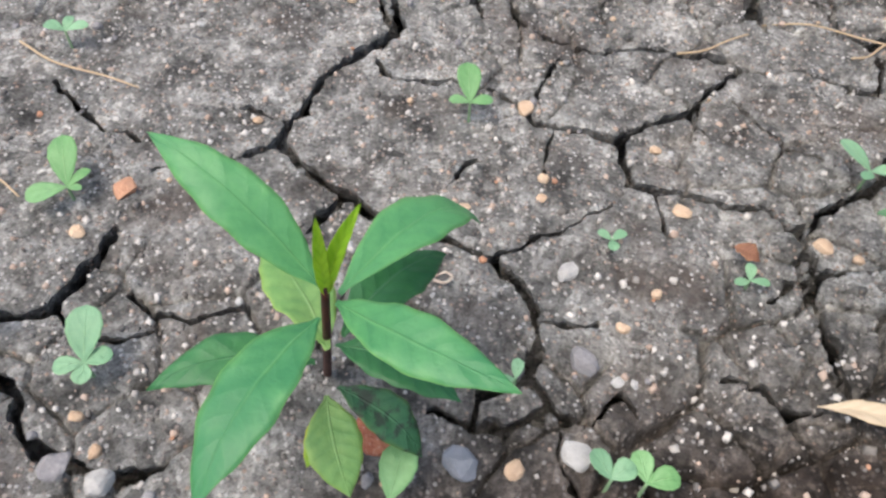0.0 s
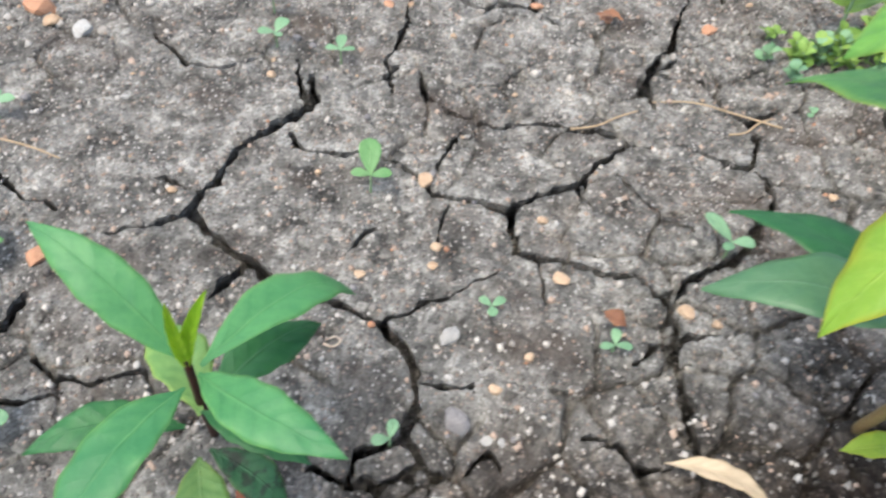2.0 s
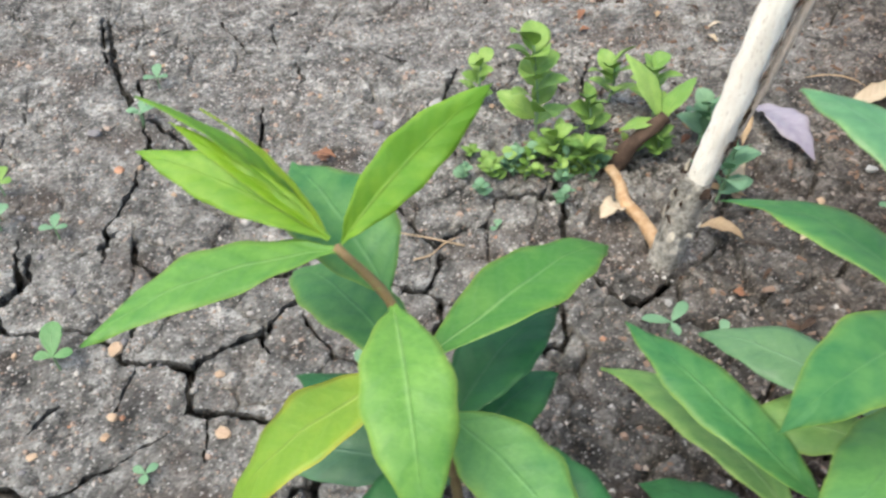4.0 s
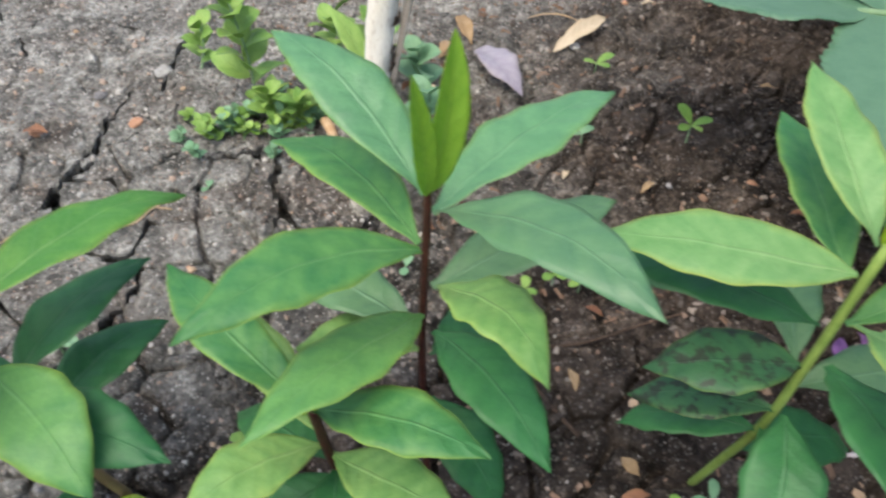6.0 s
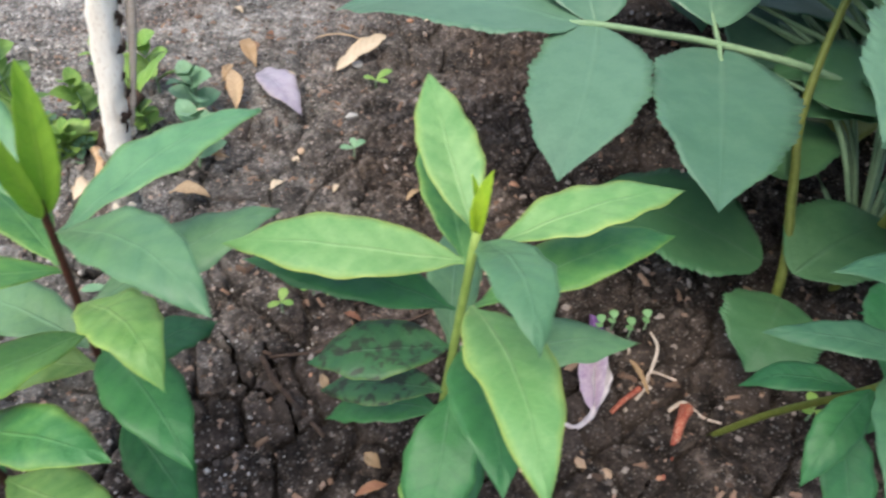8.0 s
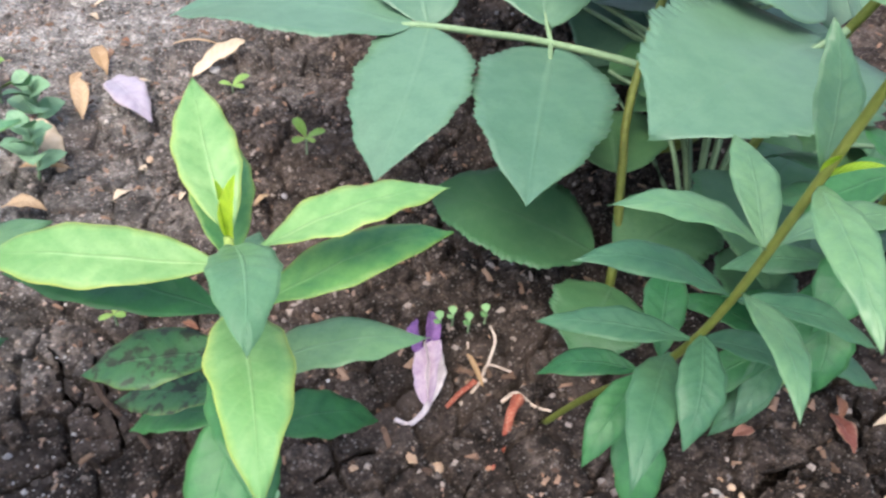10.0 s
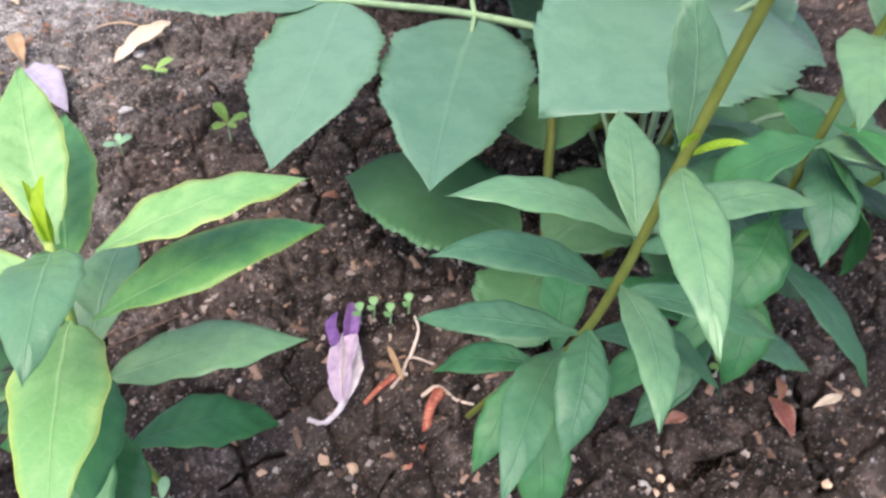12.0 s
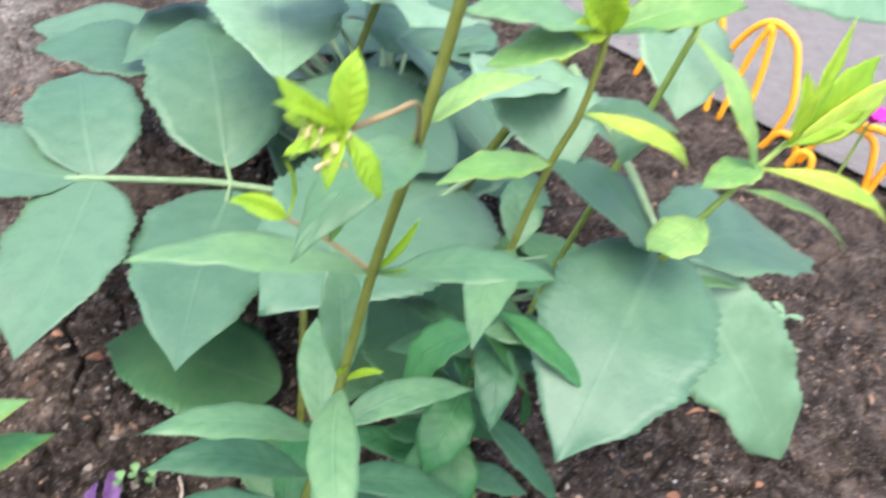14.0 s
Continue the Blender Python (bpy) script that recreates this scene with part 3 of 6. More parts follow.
def crust_mesh(name, gx, gy):
    """The soil crust: open along the main cracks, whose broken rims lean back over a hollow."""
    X, Y = (a.ravel() for a in np.meshgrid(gx, gy))
    Z = ground_height(X, Y)
    gap, nx, ny = crack_gap(X, Y)
    n, m = len(gx), len(gy)
    cells = grid_quads(n, m)
    inside = gap < 0
    kept = ~inside[cells].any(-1)
    # draw the rim onto the crack's edge
    torn = np.zeros(n * m, bool)
    torn[cells[~kept].ravel()] = True
    torn &= ~inside & (gap < 0.004)
    X = np.where(torn, X - nx * gap, X)
    Y = np.where(torn, Y - ny * gap, Y)
    Z = np.where(torn, Z - 0.0004, Z)
    top = np.stack([X, Y, Z], 1)
    edges = []
    for axis, a, c in ((0, 0, 1), (1, 0, 3)):
        lower = kept[:-1] if axis == 0 else kept[:, :-1]
        upper = kept[1:] if axis == 0 else kept[:, 1:]
        cell = cells[1:] if axis == 0 else cells[:, 1:]
        rim = lower != upper
        edges.append(cell[rim][:, [a, c]])
    edges = np.concatenate(edges)
    out = np.stack([nx, ny], 1)
    rings = []
    for back, down in ((0.0, 0.0), (0.0005, 0.004), (0.0022, 0.010), (0.007, 0.020)):
        ring = top.copy()
        ring[:, :2] += out * back
        ring[:, 2] -= down
        rings.append(ring)
    used, where = np.unique(edges, return_inverse=True)
    where = where.reshape(edges.shape)
    verts = [top] + [r[used] for r in rings]
    quads = [cells[kept]]
    for k in range(3):
        a, c = n * m + k * len(used), n * m + (k + 1) * len(used)
        quads.append(np.stack([a + where[:, 0], a + where[:, 1], c + where[:, 1], c + where[:, 0]], 1))
    # floor of the hollow
    fx, fy = np.linspace(-0.6, 1.4, 60), np.linspace(-0.4, 1.1, 50)
    FX, FY = (a.ravel() for a in np.meshgrid(fx, fy))
    start = sum(len(v) for v in verts)
    verts.append(np.stack([FX, FY, -0.045 + 0.01 * field(FX, FY, 0.05)], 1))
    flat = len(quads[0])
    quads.append(start + grid_quads(60, 50).reshape(-1, 4))
    mesh = quad_mesh(name, np.concatenate(verts), np.concatenate(quads), flat)
    return mesh


gx = graded([-300, -40, -6, -1.5, -0.5, -0.3, 0.5, 1.3, 2.4, 6, 40, 300], [65, 8, 1.1, 0.1, 0.01, 0.00115, 0.0019, 0.008, 0.2, 4, 65])
gy = graded([-300, -40, -6, -1.2, -0.25, 0.1, 0.55, 0.95, 1.6, 6, 40, 300], [65, 8, 1.1, 0.09, 0.0019, 0.00125, 0.0026, 0.01, 0.3, 4, 65])
ground = new("ground", crust_mesh("ground", gx, gy))
ground.data.materials.append(SOIL)
tagged(ground, "dry grey-brown garden soil with a cracked crust", "soil", kind="structure")


# ---- building helpers ----
def link_mesh(name, verts, faces, mat, parent=None, label="", uvs=None, smooth=True):
    mesh = bpy.data.meshes.new(name)
    mesh.from_pydata(verts, [], faces)
    mesh.materials.append(mat)
    if uvs is not None:
        layer = mesh.uv_layers.new(name="UVMap")
        for loop in mesh.loops:
            layer.data[loop.index].uv = uvs[loop.vertex_index]
    if smooth:
        mesh.polygons.foreach_set("use_smooth", [True] * len(mesh.polygons))
    mesh.update()
    ob = new(name, mesh)
    if parent:
        ob.parent = parent
        ob.matrix_parent_inverse = parent.matrix_world.inverted()
    if label:
        ob["label"] = label
    return ob


def stand(name, place, label, category, group="", kind=""):
    """An Empty at the base of a thing."""
    ob = new(name)
    ob.empty_display_size = 0.01
    ob.location = place
    ob.matrix_world = Matrix.Translation(place)
    return tagged(ob, label, category, group, kind)


def bend(points, n):
    """A smooth line through points, n steps a stretch."""
    p = [Vector(q) for q in points]
    p = [p[0] * 2 - p[1]] + p + [p[-1] * 2 - p[-2]]
    out = []
    for a, b, c, d in zip(p, p[1:], p[2:], p[3:]):
        for k in range(n):
            t = k / n
            out.append(0.5 * (2 * b + (c - a) * t + (2 * a - 5 * b + 4 * c - d) * t * t + (3 * b - a - 3 * c + d) * t ** 3))
    return out + [p[-2]]


def tube(name, points, r0, r1, mat, parent=None, label="", sides=8, n=5, lumps=0.0):
    """A round stalk through points, tapering from r0 to r1, its ends closed."""
    line = bend(points, n)
    verts, faces = [], []
    ref = Vector((0.31, 0.87, 0.2))
    for k, p in enumerate(line):
        d = (line[min(k + 1, len(line) - 1)] - line[max(k - 1, 0)]).normalized()
        a = d.cross(ref).normalized()
        b = d.cross(a)
        r = r0 + (r1 - r0) * k / (len(line) - 1)
        for s in range(sides):
            w = 2 * math.pi * s / sides
            q = r * (1 + lumps * (noise.noise(Vector((p.x * 90, p.z * 90, s * 1.7))) if lumps else 0))
            verts.append(p + q * (math.cos(w) * a + math.sin(w) * b))
    for k in range(len(line) - 1):
        for s in range(sides):
            i, j = k * sides + s, k * sides + (s + 1) % sides
            faces.append((i, j, j + sides, i + sides))
    faces.append(tuple(range(sides))[::-1])
    faces.append(tuple(range(len(verts) - sides, len(verts))))
    return link_mesh(name, verts, faces, mat, parent, label)


OUTLINES = {
    "lance": (1.06, 1.12, 0, 26), "long": (0.62, 0.80, 0, 16), "ovate": (0.46, 0.0, 21, 105), "heart": (0.40, 0.08, 23, 115),
    "spoon": (0.95, 0.55, 0, 16), "oval": (0.62, 0.55, 0, 12), "point": (0.66, 0.80, 0, 14), "strap": (0.4, 0.5, 0, 12),
}


def half_width(shape, u):
    """Half the blade's width at u of its length, 0 to 1: a round base and a drawn-out tip for the broad leaves."""
    p, q, _, _ = OUTLINES[shape]
    if shape not in ("ovate", "heart"):
        peak = (p / (p + q)) ** p * (q / (p + q)) ** q
        return (u ** p) * ((1 - u) ** q) / peak
    if u < p:
        return (1 - ((p - u) / p) ** 2.1) ** 0.62
    k = (u - p) / (1 - p)
    return max(0.0, 1 - k ** 1.95) ** 0.95 * (1 - 0.34 * max(0.0, (k - 0.68) / 0.32) ** 1.5)


def leaf(base, tip, width, mat, parent=None, arch=0.10, twist=0, fold=0.18, shape="lance", wave=0.0, up=(0, 0, 1), name="leaf", label="", hook=0.0, bite=0.0, thick=0.00035):
    """A leaf blade from base to tip. arch: how far its middle rises, in lengths; twist: degrees about the midrib;
    fold: how far the halves rise from the midrib; hook: how far the tip bends down; bite: how much of one margin is gone."""
    b, t = Vector(base), Vector(tip)
    size = (t - b).length
    d = (t - b) / size
    u0 = Vector(up)
    s0 = d.cross(u0).normalized()
    s0 = Matrix.Rotation(radians(twist), 3, d) @ s0
    n0 = s0.cross(d).normalized()
    lobe, teeth, nu = OUTLINES[shape][1:]
    broad, slender = shape in ("ovate", "heart"), shape == "lance"
    lobe = lobe if broad else 0.0
    nv = 10
    rng = random.Random(int(abs(b.x * 9973 + t.y * 7919 + t.z * 5003) * 1000))
    ph1, ph2 = rng.uniform(0, 6), rng.uniform(0, 6)
    bow = 0.055 if slender else 0.03
    sickle, roll = rng.uniform(-bow, bow), rng.uniform(-0.25, 0.25)
    skew = rng.uniform(0.15, 0.55) if slender else 0.1
    wave = wave or (0.030 if slender else 0.0)
    ripple = 0.004 if broad else 0.012
    verts, uvs, faces = [], [], []
    for sheet in (1, -1):
        for i in range(nu + 1):
            u = i / nu
            rise = 4 * arch * u * (1 - u) * (1 + skew * (2 * u - 1)) - hook * max(0.0, u - 0.7) ** 2 * 8
            mid = b + d * size * u + n0 * size * rise + s0 * size * sickle * 4 * u * (1 - u)
            w = width * 0.5 * half_width(shape, u)
            w = max(w, width * (0.045 if slender else 0.022) * (1 - u) ** 0.5)
            if teeth:
                w *= 1 + 0.030 * (1 - 2 * ((u * teeth) % 1.0)) * (1 if u < 0.96 else 0)
            for j in range(nv + 1):
                v = 2 * j / nv - 1
                edge = abs(v)
                side = w * v * (1 + 0.035 * math.sin(u * 31 + ph1 * (2 if v > 0 else 3)) * edge)
                if bite and v > 0:
                    side *= 1 - bite * math.exp(-((u - 0.62) / 0.13) ** 2)
                if slender:
                    h = w * (fold * (1.7 - 1.2 * u) * edge - 0.30 * u * edge ** 2.4)
                else:
                    h = fold * w * edge ** 1.3
                h += roll * w * v * u + wave * width * edge ** 2 * (math.sin(u * 13 + ph1 + (2 if v > 0 else 0)) + 0.6 * math.sin(u * 27 + ph2))
                h += ripple * width * math.sin(u * 24 - edge * 3 + ph2) * (1 - edge)
                back = d * (size * lobe * edge ** 1.5 * (1 - u) ** 4)
                verts.append(mid - back + s0 * side + n0 * (h + thick * 0.5 * sheet * (1 - 0.8 * edge)))
                uvs.append((u, 0.5 + 0.5 * v))
    row, half = nv + 1, (nu + 1) * (nv + 1)
    for i in range(nu):
        for j in range(nv):
            a = i * row + j
            faces.append((a, a + row, a + row + 1, a + 1))
            faces.append((half + a, half + a + 1, half + a + row + 1, half + a + row))
        for j, flip in ((0, False), (nv, True)):
            a = i * row + j
            f = (a, half + a, half + a + row, a + row)
            faces.append(f[::-1] if flip else f)
    return link_mesh(name, verts, faces, mat, parent, label, uvs)


def stone(name, place, size, mat, label, flat=0.6, turn=0.0, sharp=0.25, sink=0.35, category="stone", group=""):
    """A lumpy stone half set in the soil; size is its length, width from flat."""
    bm = bmesh.new()
    bmesh.ops.create_icosphere(bm, subdivisions=2, radius=0.5)
    off = Vector((place[0] * 31, place[1] * 17, turn))
    for v in bm.verts:
        k = 1 + sharp * noise.noise(v.co * 2.2 + off) + 0.12 * noise.noise(v.co * 6 + off)
        v.co = Vector((v.co.x * k, v.co.y * k * 0.78, v.co.z * k * flat)) * size
    r = random.Random(int(place[0] * 9173 + place[1] * 7411 + turn))
    for k in range(7 if sharp > 0.31 else 4):
        n = Vector((r.gauss(0, 1), r.gauss(0, 1), r.gauss(0, 0.8))).normalized()
        reach = max(v.co.dot(n) for v in bm.verts) * r.uniform(0.62, 0.85)
        for v in bm.verts:
            over = v.co.dot(n) - reach
            if over > 0:
                v.co -= n * over * 0.92
    mesh = bpy.data.meshes.new(name)
    bm.to_mesh(mesh)
    bm.free()
    mesh.materials.append(mat)
    mesh.polygons.foreach_set("use_smooth", [sharp < 0.31] * len(mesh.polygons))
    ob = new(name, mesh)
    z = ground_at(place[0], place[1]) + size * flat * (0.5 - sink)
    ob.matrix_world = pose(place[0], place[1], z, 0, 0, turn)
    return tagged(ob, label, category, group)


def on_ground(x, y, up=0.0):
    return (x, y, ground_at(x, y) + up)


# ---- phlox plants ----
def plant(name, label, root, stem_line, r0, r1, stem_mat, category="plant", group="", sides=8):
    ob = stand(name, on_ground(root[0], root[1], -0.004), label, category, group)
    tube("stem", [on_ground(root[0], root[1], -0.006)] + list(stem_line), r0, r1, stem_mat, ob, sides=sides)
    return ob


# first seedling on the pale crust
A = plant("phlox_plant", "low young phlox with broad green leaves and dark stem", (-0.041, 0.189), [(-0.035, 0.175, 0.045), (-0.030, 0.166, 0.098)], 0.0020, 0.0015, STEM_RED, group="young phlox plants")
leaf((-0.031, 0.167, 0.094), (-0.086, 0.200, 0.127), 0.0191, PHLOX_SEEDLING, A, 0.10, -10)
leaf((-0.026, 0.167, 0.092), (0.022, 0.231, 0.053), 0.0223, PHLOX_SEEDLING, A, 0.16, 0)
leaf((-0.027, 0.165, 0.090), (0.029, 0.129, 0.103), 0.0191, PHLOX_SEEDLING, A, 0.08, 5)
leaf((-0.033, 0.164, 0.082), (-0.060, 0.100, 0.080), 0.0237, PHLOX_SEEDLING, A, 0.14, 0)
leaf((-0.036, 0.160, 0.060), (-0.088, 0.144, 0.066), 0.0186, PHLOX_OLD_SHADED, A, 0.12, 0)
leaf((-0.033, 0.168, 0.055), (-0.066, 0.215, 0.050), 0.0242, PHLOX_PALE, A, 0.08, 10)
leaf((-0.027, 0.167, 0.066), (0.008, 0.215, 0.052), 0.0223, PHLOX_OLD_SHADED, A, 0.10, 0)
leaf((-0.028, 0.160, 0.072), (0.014, 0.141, 0.072), 0.0186, PHLOX_OLD_SHADED, A, 0.10, 0)
leaf((-0.029, 0.158, 0.046), (0.002, 0.141, 0.026), 0.0167, PHLOX_SPOTTED, A, 0.14, 0)
leaf((-0.033, 0.156, 0.043), (-0.022, 0.124, 0.030), 0.0200, PHLOX_PALE, A, 0.10, -8)
leaf((-0.034, 0.156, 0.036), (-0.040, 0.137, 0.022), 0.0093, PHLOX_YELLOW, A, 0.1, 0)
leaf((-0.030, 0.166, 0.092), (-0.029, 0.163, 0.134), 0.0047, YOUNG, A, 0.02, 0, 0.5, "long", up=(0.3, -1, 0.3))
leaf((-0.030, 0.167, 0.092), (-0.017, 0.168, 0.135), 0.0056, YOUNG, A, 0.05, 0, 0.5, "long", up=(-0.3, -1, 0.3))

# tall pale phlox between the first and the second stretch
B = plant("phlox_plant", "tall phlox with pale yellowish-green leaves", (0.266, 0.200), [(0.262, 0.190, 0.06), (0.254, 0.190, 0.13), (0.243, 0.194, 0.178), (0.236, 0.204, 0.201), (0.220, 0.205, 0.228)], 0.0030, 0.0016, STEM_PINK, group="young phlox plants")
leaf((0.221, 0.205, 0.227), (0.144, 0.176, 0.224), 0.024, PHLOX_FRESH, B, 0.06, 0)
leaf((0.222, 0.206, 0.229), (0.270, 0.208, 0.284), 0.018, YOUNG_GREEN, B, -0.06, 55, 0.35, wave=0.05)
leaf((0.236, 0.207, 0.200), (0.203, 0.264, 0.220), 0.040, PHLOX, B, 0.08, 0)
leaf((0.237, 0.203, 0.200), (0.240, 0.126, 0.180), 0.031, PHLOX_FRESH, B, 0.16, 0)
leaf((0.241, 0.191, 0.176), (0.171, 0.157, 0.138), 0.034, PHLOX_YELLOW, B, 0.14, 8)
leaf((0.246, 0.194, 0.178), (0.337, 0.256, 0.165), 0.034, PHLOX_FRESH, B, 0.12, -6)
leaf((0.254, 0.188, 0.135), (0.314, 0.245, 0.140), 0.033, PHLOX_OLD_SHADED, B, 0.10, -5)
leaf((0.258, 0.188, 0.105), (0.314, 0.231, 0.108), 0.030, PHLOX_OLD_SHADED, B, 0.10, 0)
leaf((0.255, 0.184, 0.135), (0.319, 0.132, 0.140), 0.030, PHLOX_OLD_SHADED, B, 0.10, 0)
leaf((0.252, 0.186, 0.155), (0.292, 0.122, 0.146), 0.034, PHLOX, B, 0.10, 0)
leaf((0.252, 0.184, 0.130), (0.205, 0.135, 0.115), 0.030, PHLOX_OLD_SHADED, B, 0.12, 0)
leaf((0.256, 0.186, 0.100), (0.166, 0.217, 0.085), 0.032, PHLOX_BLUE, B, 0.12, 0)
leaf((0.258, 0.190, 0.095), (0.187, 0.259, 0.090), 0.030, PHLOX_OLD_SHADED, B, 0.12, 0)
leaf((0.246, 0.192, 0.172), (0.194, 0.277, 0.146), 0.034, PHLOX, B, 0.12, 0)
leaf((0.261, 0.184, 0.06), (0.235, 0.125, 0.05), 0.026, PHLOX_OLD_SHADED, B, 0.12, 0)
for tip, w, tw in (((0.158, 0.250, 0.262), 0.013, 30), ((0.157, 0.236, 0.250), 0.018, -20), ((0.168, 0.243, 0.256), 0.008, 0), ((0.180, 0.240, 0.262), 0.007, 40)):
    leaf((0.218, 0.207, 0.230), tip, w, YOUNG if w < 0.01 else YOUNG_GREEN, B, 0.05, tw, 0.3)

# upright phlox with a dark red stem
C = plant("phlox_plant", "upright phlox with green leaves and dark red stem", (0.428, 0.152), [(0.427, 0.158, 0.07), (0.426, 0.160, 0.14), (0.428, 0.161, 0.20), (0.429, 0.161, 0.236)], 0.0021, 0.0016, STEM_RED, group="young phlox plants")
leaf((0.428, 0.163, 0.226), (0.388, 0.239, 0.253), 0.0276, PHLOX_SHEEN, C, 0.10, 0)
leaf((0.426, 0.164, 0.200), (0.380, 0.251, 0.192), 0.0303, PHLOX, C, 0.12, 0)
leaf((0.426, 0.161, 0.199), (0.337, 0.125, 0.220), 0.0294, PHLOX, C, 0.10, -6)
leaf((0.431, 0.163, 0.216), (0.520, 0.200, 0.228), 0.0312, PHLOX_SHEEN, C, 0.07, -8)
leaf((0.431, 0.158, 0.222), (0.473, 0.076, 0.244), 0.0276, PHLOX_BLUE, C, 0.10, 0)
leaf((0.426, 0.158, 0.164), (0.349, 0.106, 0.184), 0.0303, PHLOX, C, 0.11, 0)
leaf((0.430, 0.152, 0.188), (0.452, 0.094, 0.197), 0.0276, PHLOX_PALE, C, 0.16, -5, hook=0.10, wave=0.04)
leaf((0.431, 0.162, 0.175), (0.518, 0.177, 0.188), 0.0320, PHLOX_BLUE, C, 0.10, 0)
leaf((0.430, 0.155, 0.155), (0.453, 0.082, 0.155), 0.0303, PHLOX_OLD_SHADED, C, 0.12, 0)
leaf((0.428, 0.150, 0.112), (0.446, 0.100, 0.086), 0.0285, PHLOX_OLD_SHADED, C, 0.14, 0)
leaf((0.424, 0.162, 0.150), (0.372, 0.222, 0.140), 0.0285, PHLOX_BLUE, C, 0.10, 0)
leaf((0.424, 0.158, 0.140), (0.372, 0.180, 0.130), 0.0267, PHLOX_PALE, C, 0.10, 0)
leaf((0.430, 0.160, 0.130), (0.480, 0.185, 0.115), 0.0267, PHLOX_OLD_SHADED, C, 0.12, 0)
leaf((0.429, 0.161, 0.228), (0.4382, 0.1653, 0.2894), 0.0125, YOUNG_GREEN, C, 0.03, 15, 0.55, "long", up=(-0.2, -1, 0.2))
leaf((0.428, 0.160, 0.228), (0.4216, 0.1552, 0.2825), 0.0085, YOUNG_GREEN, C, 0.04, -20, 0.55, "long", up=(0.4, -1, 0.2))

# smaller phlox in front of it
K = plant("phlox_plant", "small phlox crowded under taller plants", (0.388, 0.136), [(0.385, 0.135, 0.06), (0.378, 0.131, 0.117), (0.374, 0.127, 0.166)], 0.0028, 0.0020, STEM_RED, group="young phlox plants")
leaf((0.374, 0.128, 0.163), (0.328, 0.207, 0.172), 0.0243, PHLOX, K, 0.10, 0)
leaf((0.376, 0.129, 0.140), (0.327, 0.216, 0.130), 0.0243, PHLOX_PALE, K, 0.10, 0)
leaf((0.375, 0.126, 0.163), (0.429, 0.083, 0.176), 0.0261, PHLOX, K, 0.10, 0)
leaf((0.375, 0.130, 0.130), (0.318, 0.108, 0.138), 0.0270, PHLOX_PALE, K, 0.12, 0)
leaf((0.379, 0.130, 0.120), (0.423, 0.086, 0.121), 0.0279, PHLOX_PALE, K, 0.12, 0)
leaf((0.378, 0.132, 0.112), (0.340, 0.180, 0.090), 0.0252, PHLOX_OLD_SHADED, K, 0.12, 0)
leaf((0.380, 0.132, 0.105), (0.360, 0.075, 0.100), 0.0252, PHLOX_OLD_SHADED, K, 0.12, 0)
leaf((0.382, 0.134, 0.09), (0.335, 0.120, 0.075), 0.0252, PHLOX_OLD_SHADED, K, 0.12, 0)
leaf((0.374, 0.126, 0.164), (0.372, 0.118, 0.182), 0.0054, YOUNG, K, 0.05, 0, 0.4, "long", up=(0, -1, 0.3))

# pale-topped phlox with a green stem
D = plant("phlox_plant", "phlox with pale yellow-edged top leaves and green stem", (0.578, 0.120), [(0.573, 0.108, 0.05), (0.568, 0.096, 0.11), (0.571, 0.096, 0.16), (0.577, 0.099, 0.222)], 0.0024, 0.0019, STEM_GREEN, group="young phlox plants")
leaf((0.579, 0.104, 0.216), (0.590, 0.176, 0.246), 0.0264, PHLOX_LIME, D, 0.05, 0, 0.3)
leaf((0.578, 0.106, 0.196), (0.600, 0.190, 0.210), 0.0282, PHLOX, D, 0.06, 0, 0.3)
leaf((0.574, 0.101, 0.206), (0.487, 0.146, 0.206), 0.0299, PHLOX_LIME, D, 0.12, -12)
leaf((0.573, 0.102, 0.174), (0.494, 0.150, 0.190), 0.0317, PHLOX_OLD_SHADED, D, 0.08, 0)
leaf((0.590, 0.105, 0.205), (0.673, 0.090, 0.221), 0.0299, PHLOX_LIME, D, 0.10, 0)
leaf((0.580, 0.098, 0.178), (0.679, 0.091, 0.191), 0.0299, PHLOX, D, 0.09, 0)
leaf((0.577, 0.094, 0.222), (0.560, 0.027, 0.240), 0.0255, PHLOX_BLUE, D, 0.14, 0)
leaf((0.573, 0.090, 0.190), (0.550, -0.005, 0.208), 0.0317, PHLOX_LIME, D, 0.12, 0, bite=0.18)
leaf((0.570, 0.097, 0.155), (0.509, 0.117, 0.150), 0.0317, PHLOX_SPOTTED, D, 0.12, 0)
leaf((0.567, 0.095, 0.125), (0.517, 0.128, 0.108), 0.0264, PHLOX_SPOTTED, D, 0.10, 0)
leaf((0.568, 0.096, 0.105), (0.518, 0.130, 0.078), 0.0264, PHLOX_OLD_SHADED, D, 0.10, 0)
leaf((0.571, 0.089, 0.165), (0.552, 0.018, 0.170), 0.0317, PHLOX_OLD_SHADED, D, 0.12, 0)
leaf((0.568, 0.090, 0.128), (0.531, 0.040, 0.100), 0.0334, PHLOX_OLD_SHADED, D, 0.12, 0)
leaf((0.573, 0.097, 0.138), (0.659, 0.071, 0.144), 0.0317, PHLOX_BLUE, D, 0.10, 0)
leaf((0.571, 0.103, 0.075), (0.646, 0.095, 0.045), 0.0317, PHLOX_OLD_SHADED, D, 0.12, 0)
leaf((0.569, 0.098, 0.110), (0.560, 0.050, 0.080), 0.0299, PHLOX_OLD_SHADED, D, 0.12, 0)
leaf((0.572, 0.102, 0.150), (0.610, 0.170, 0.150), 0.0264, PHLOX_BLUE, D, 0.10, 0)
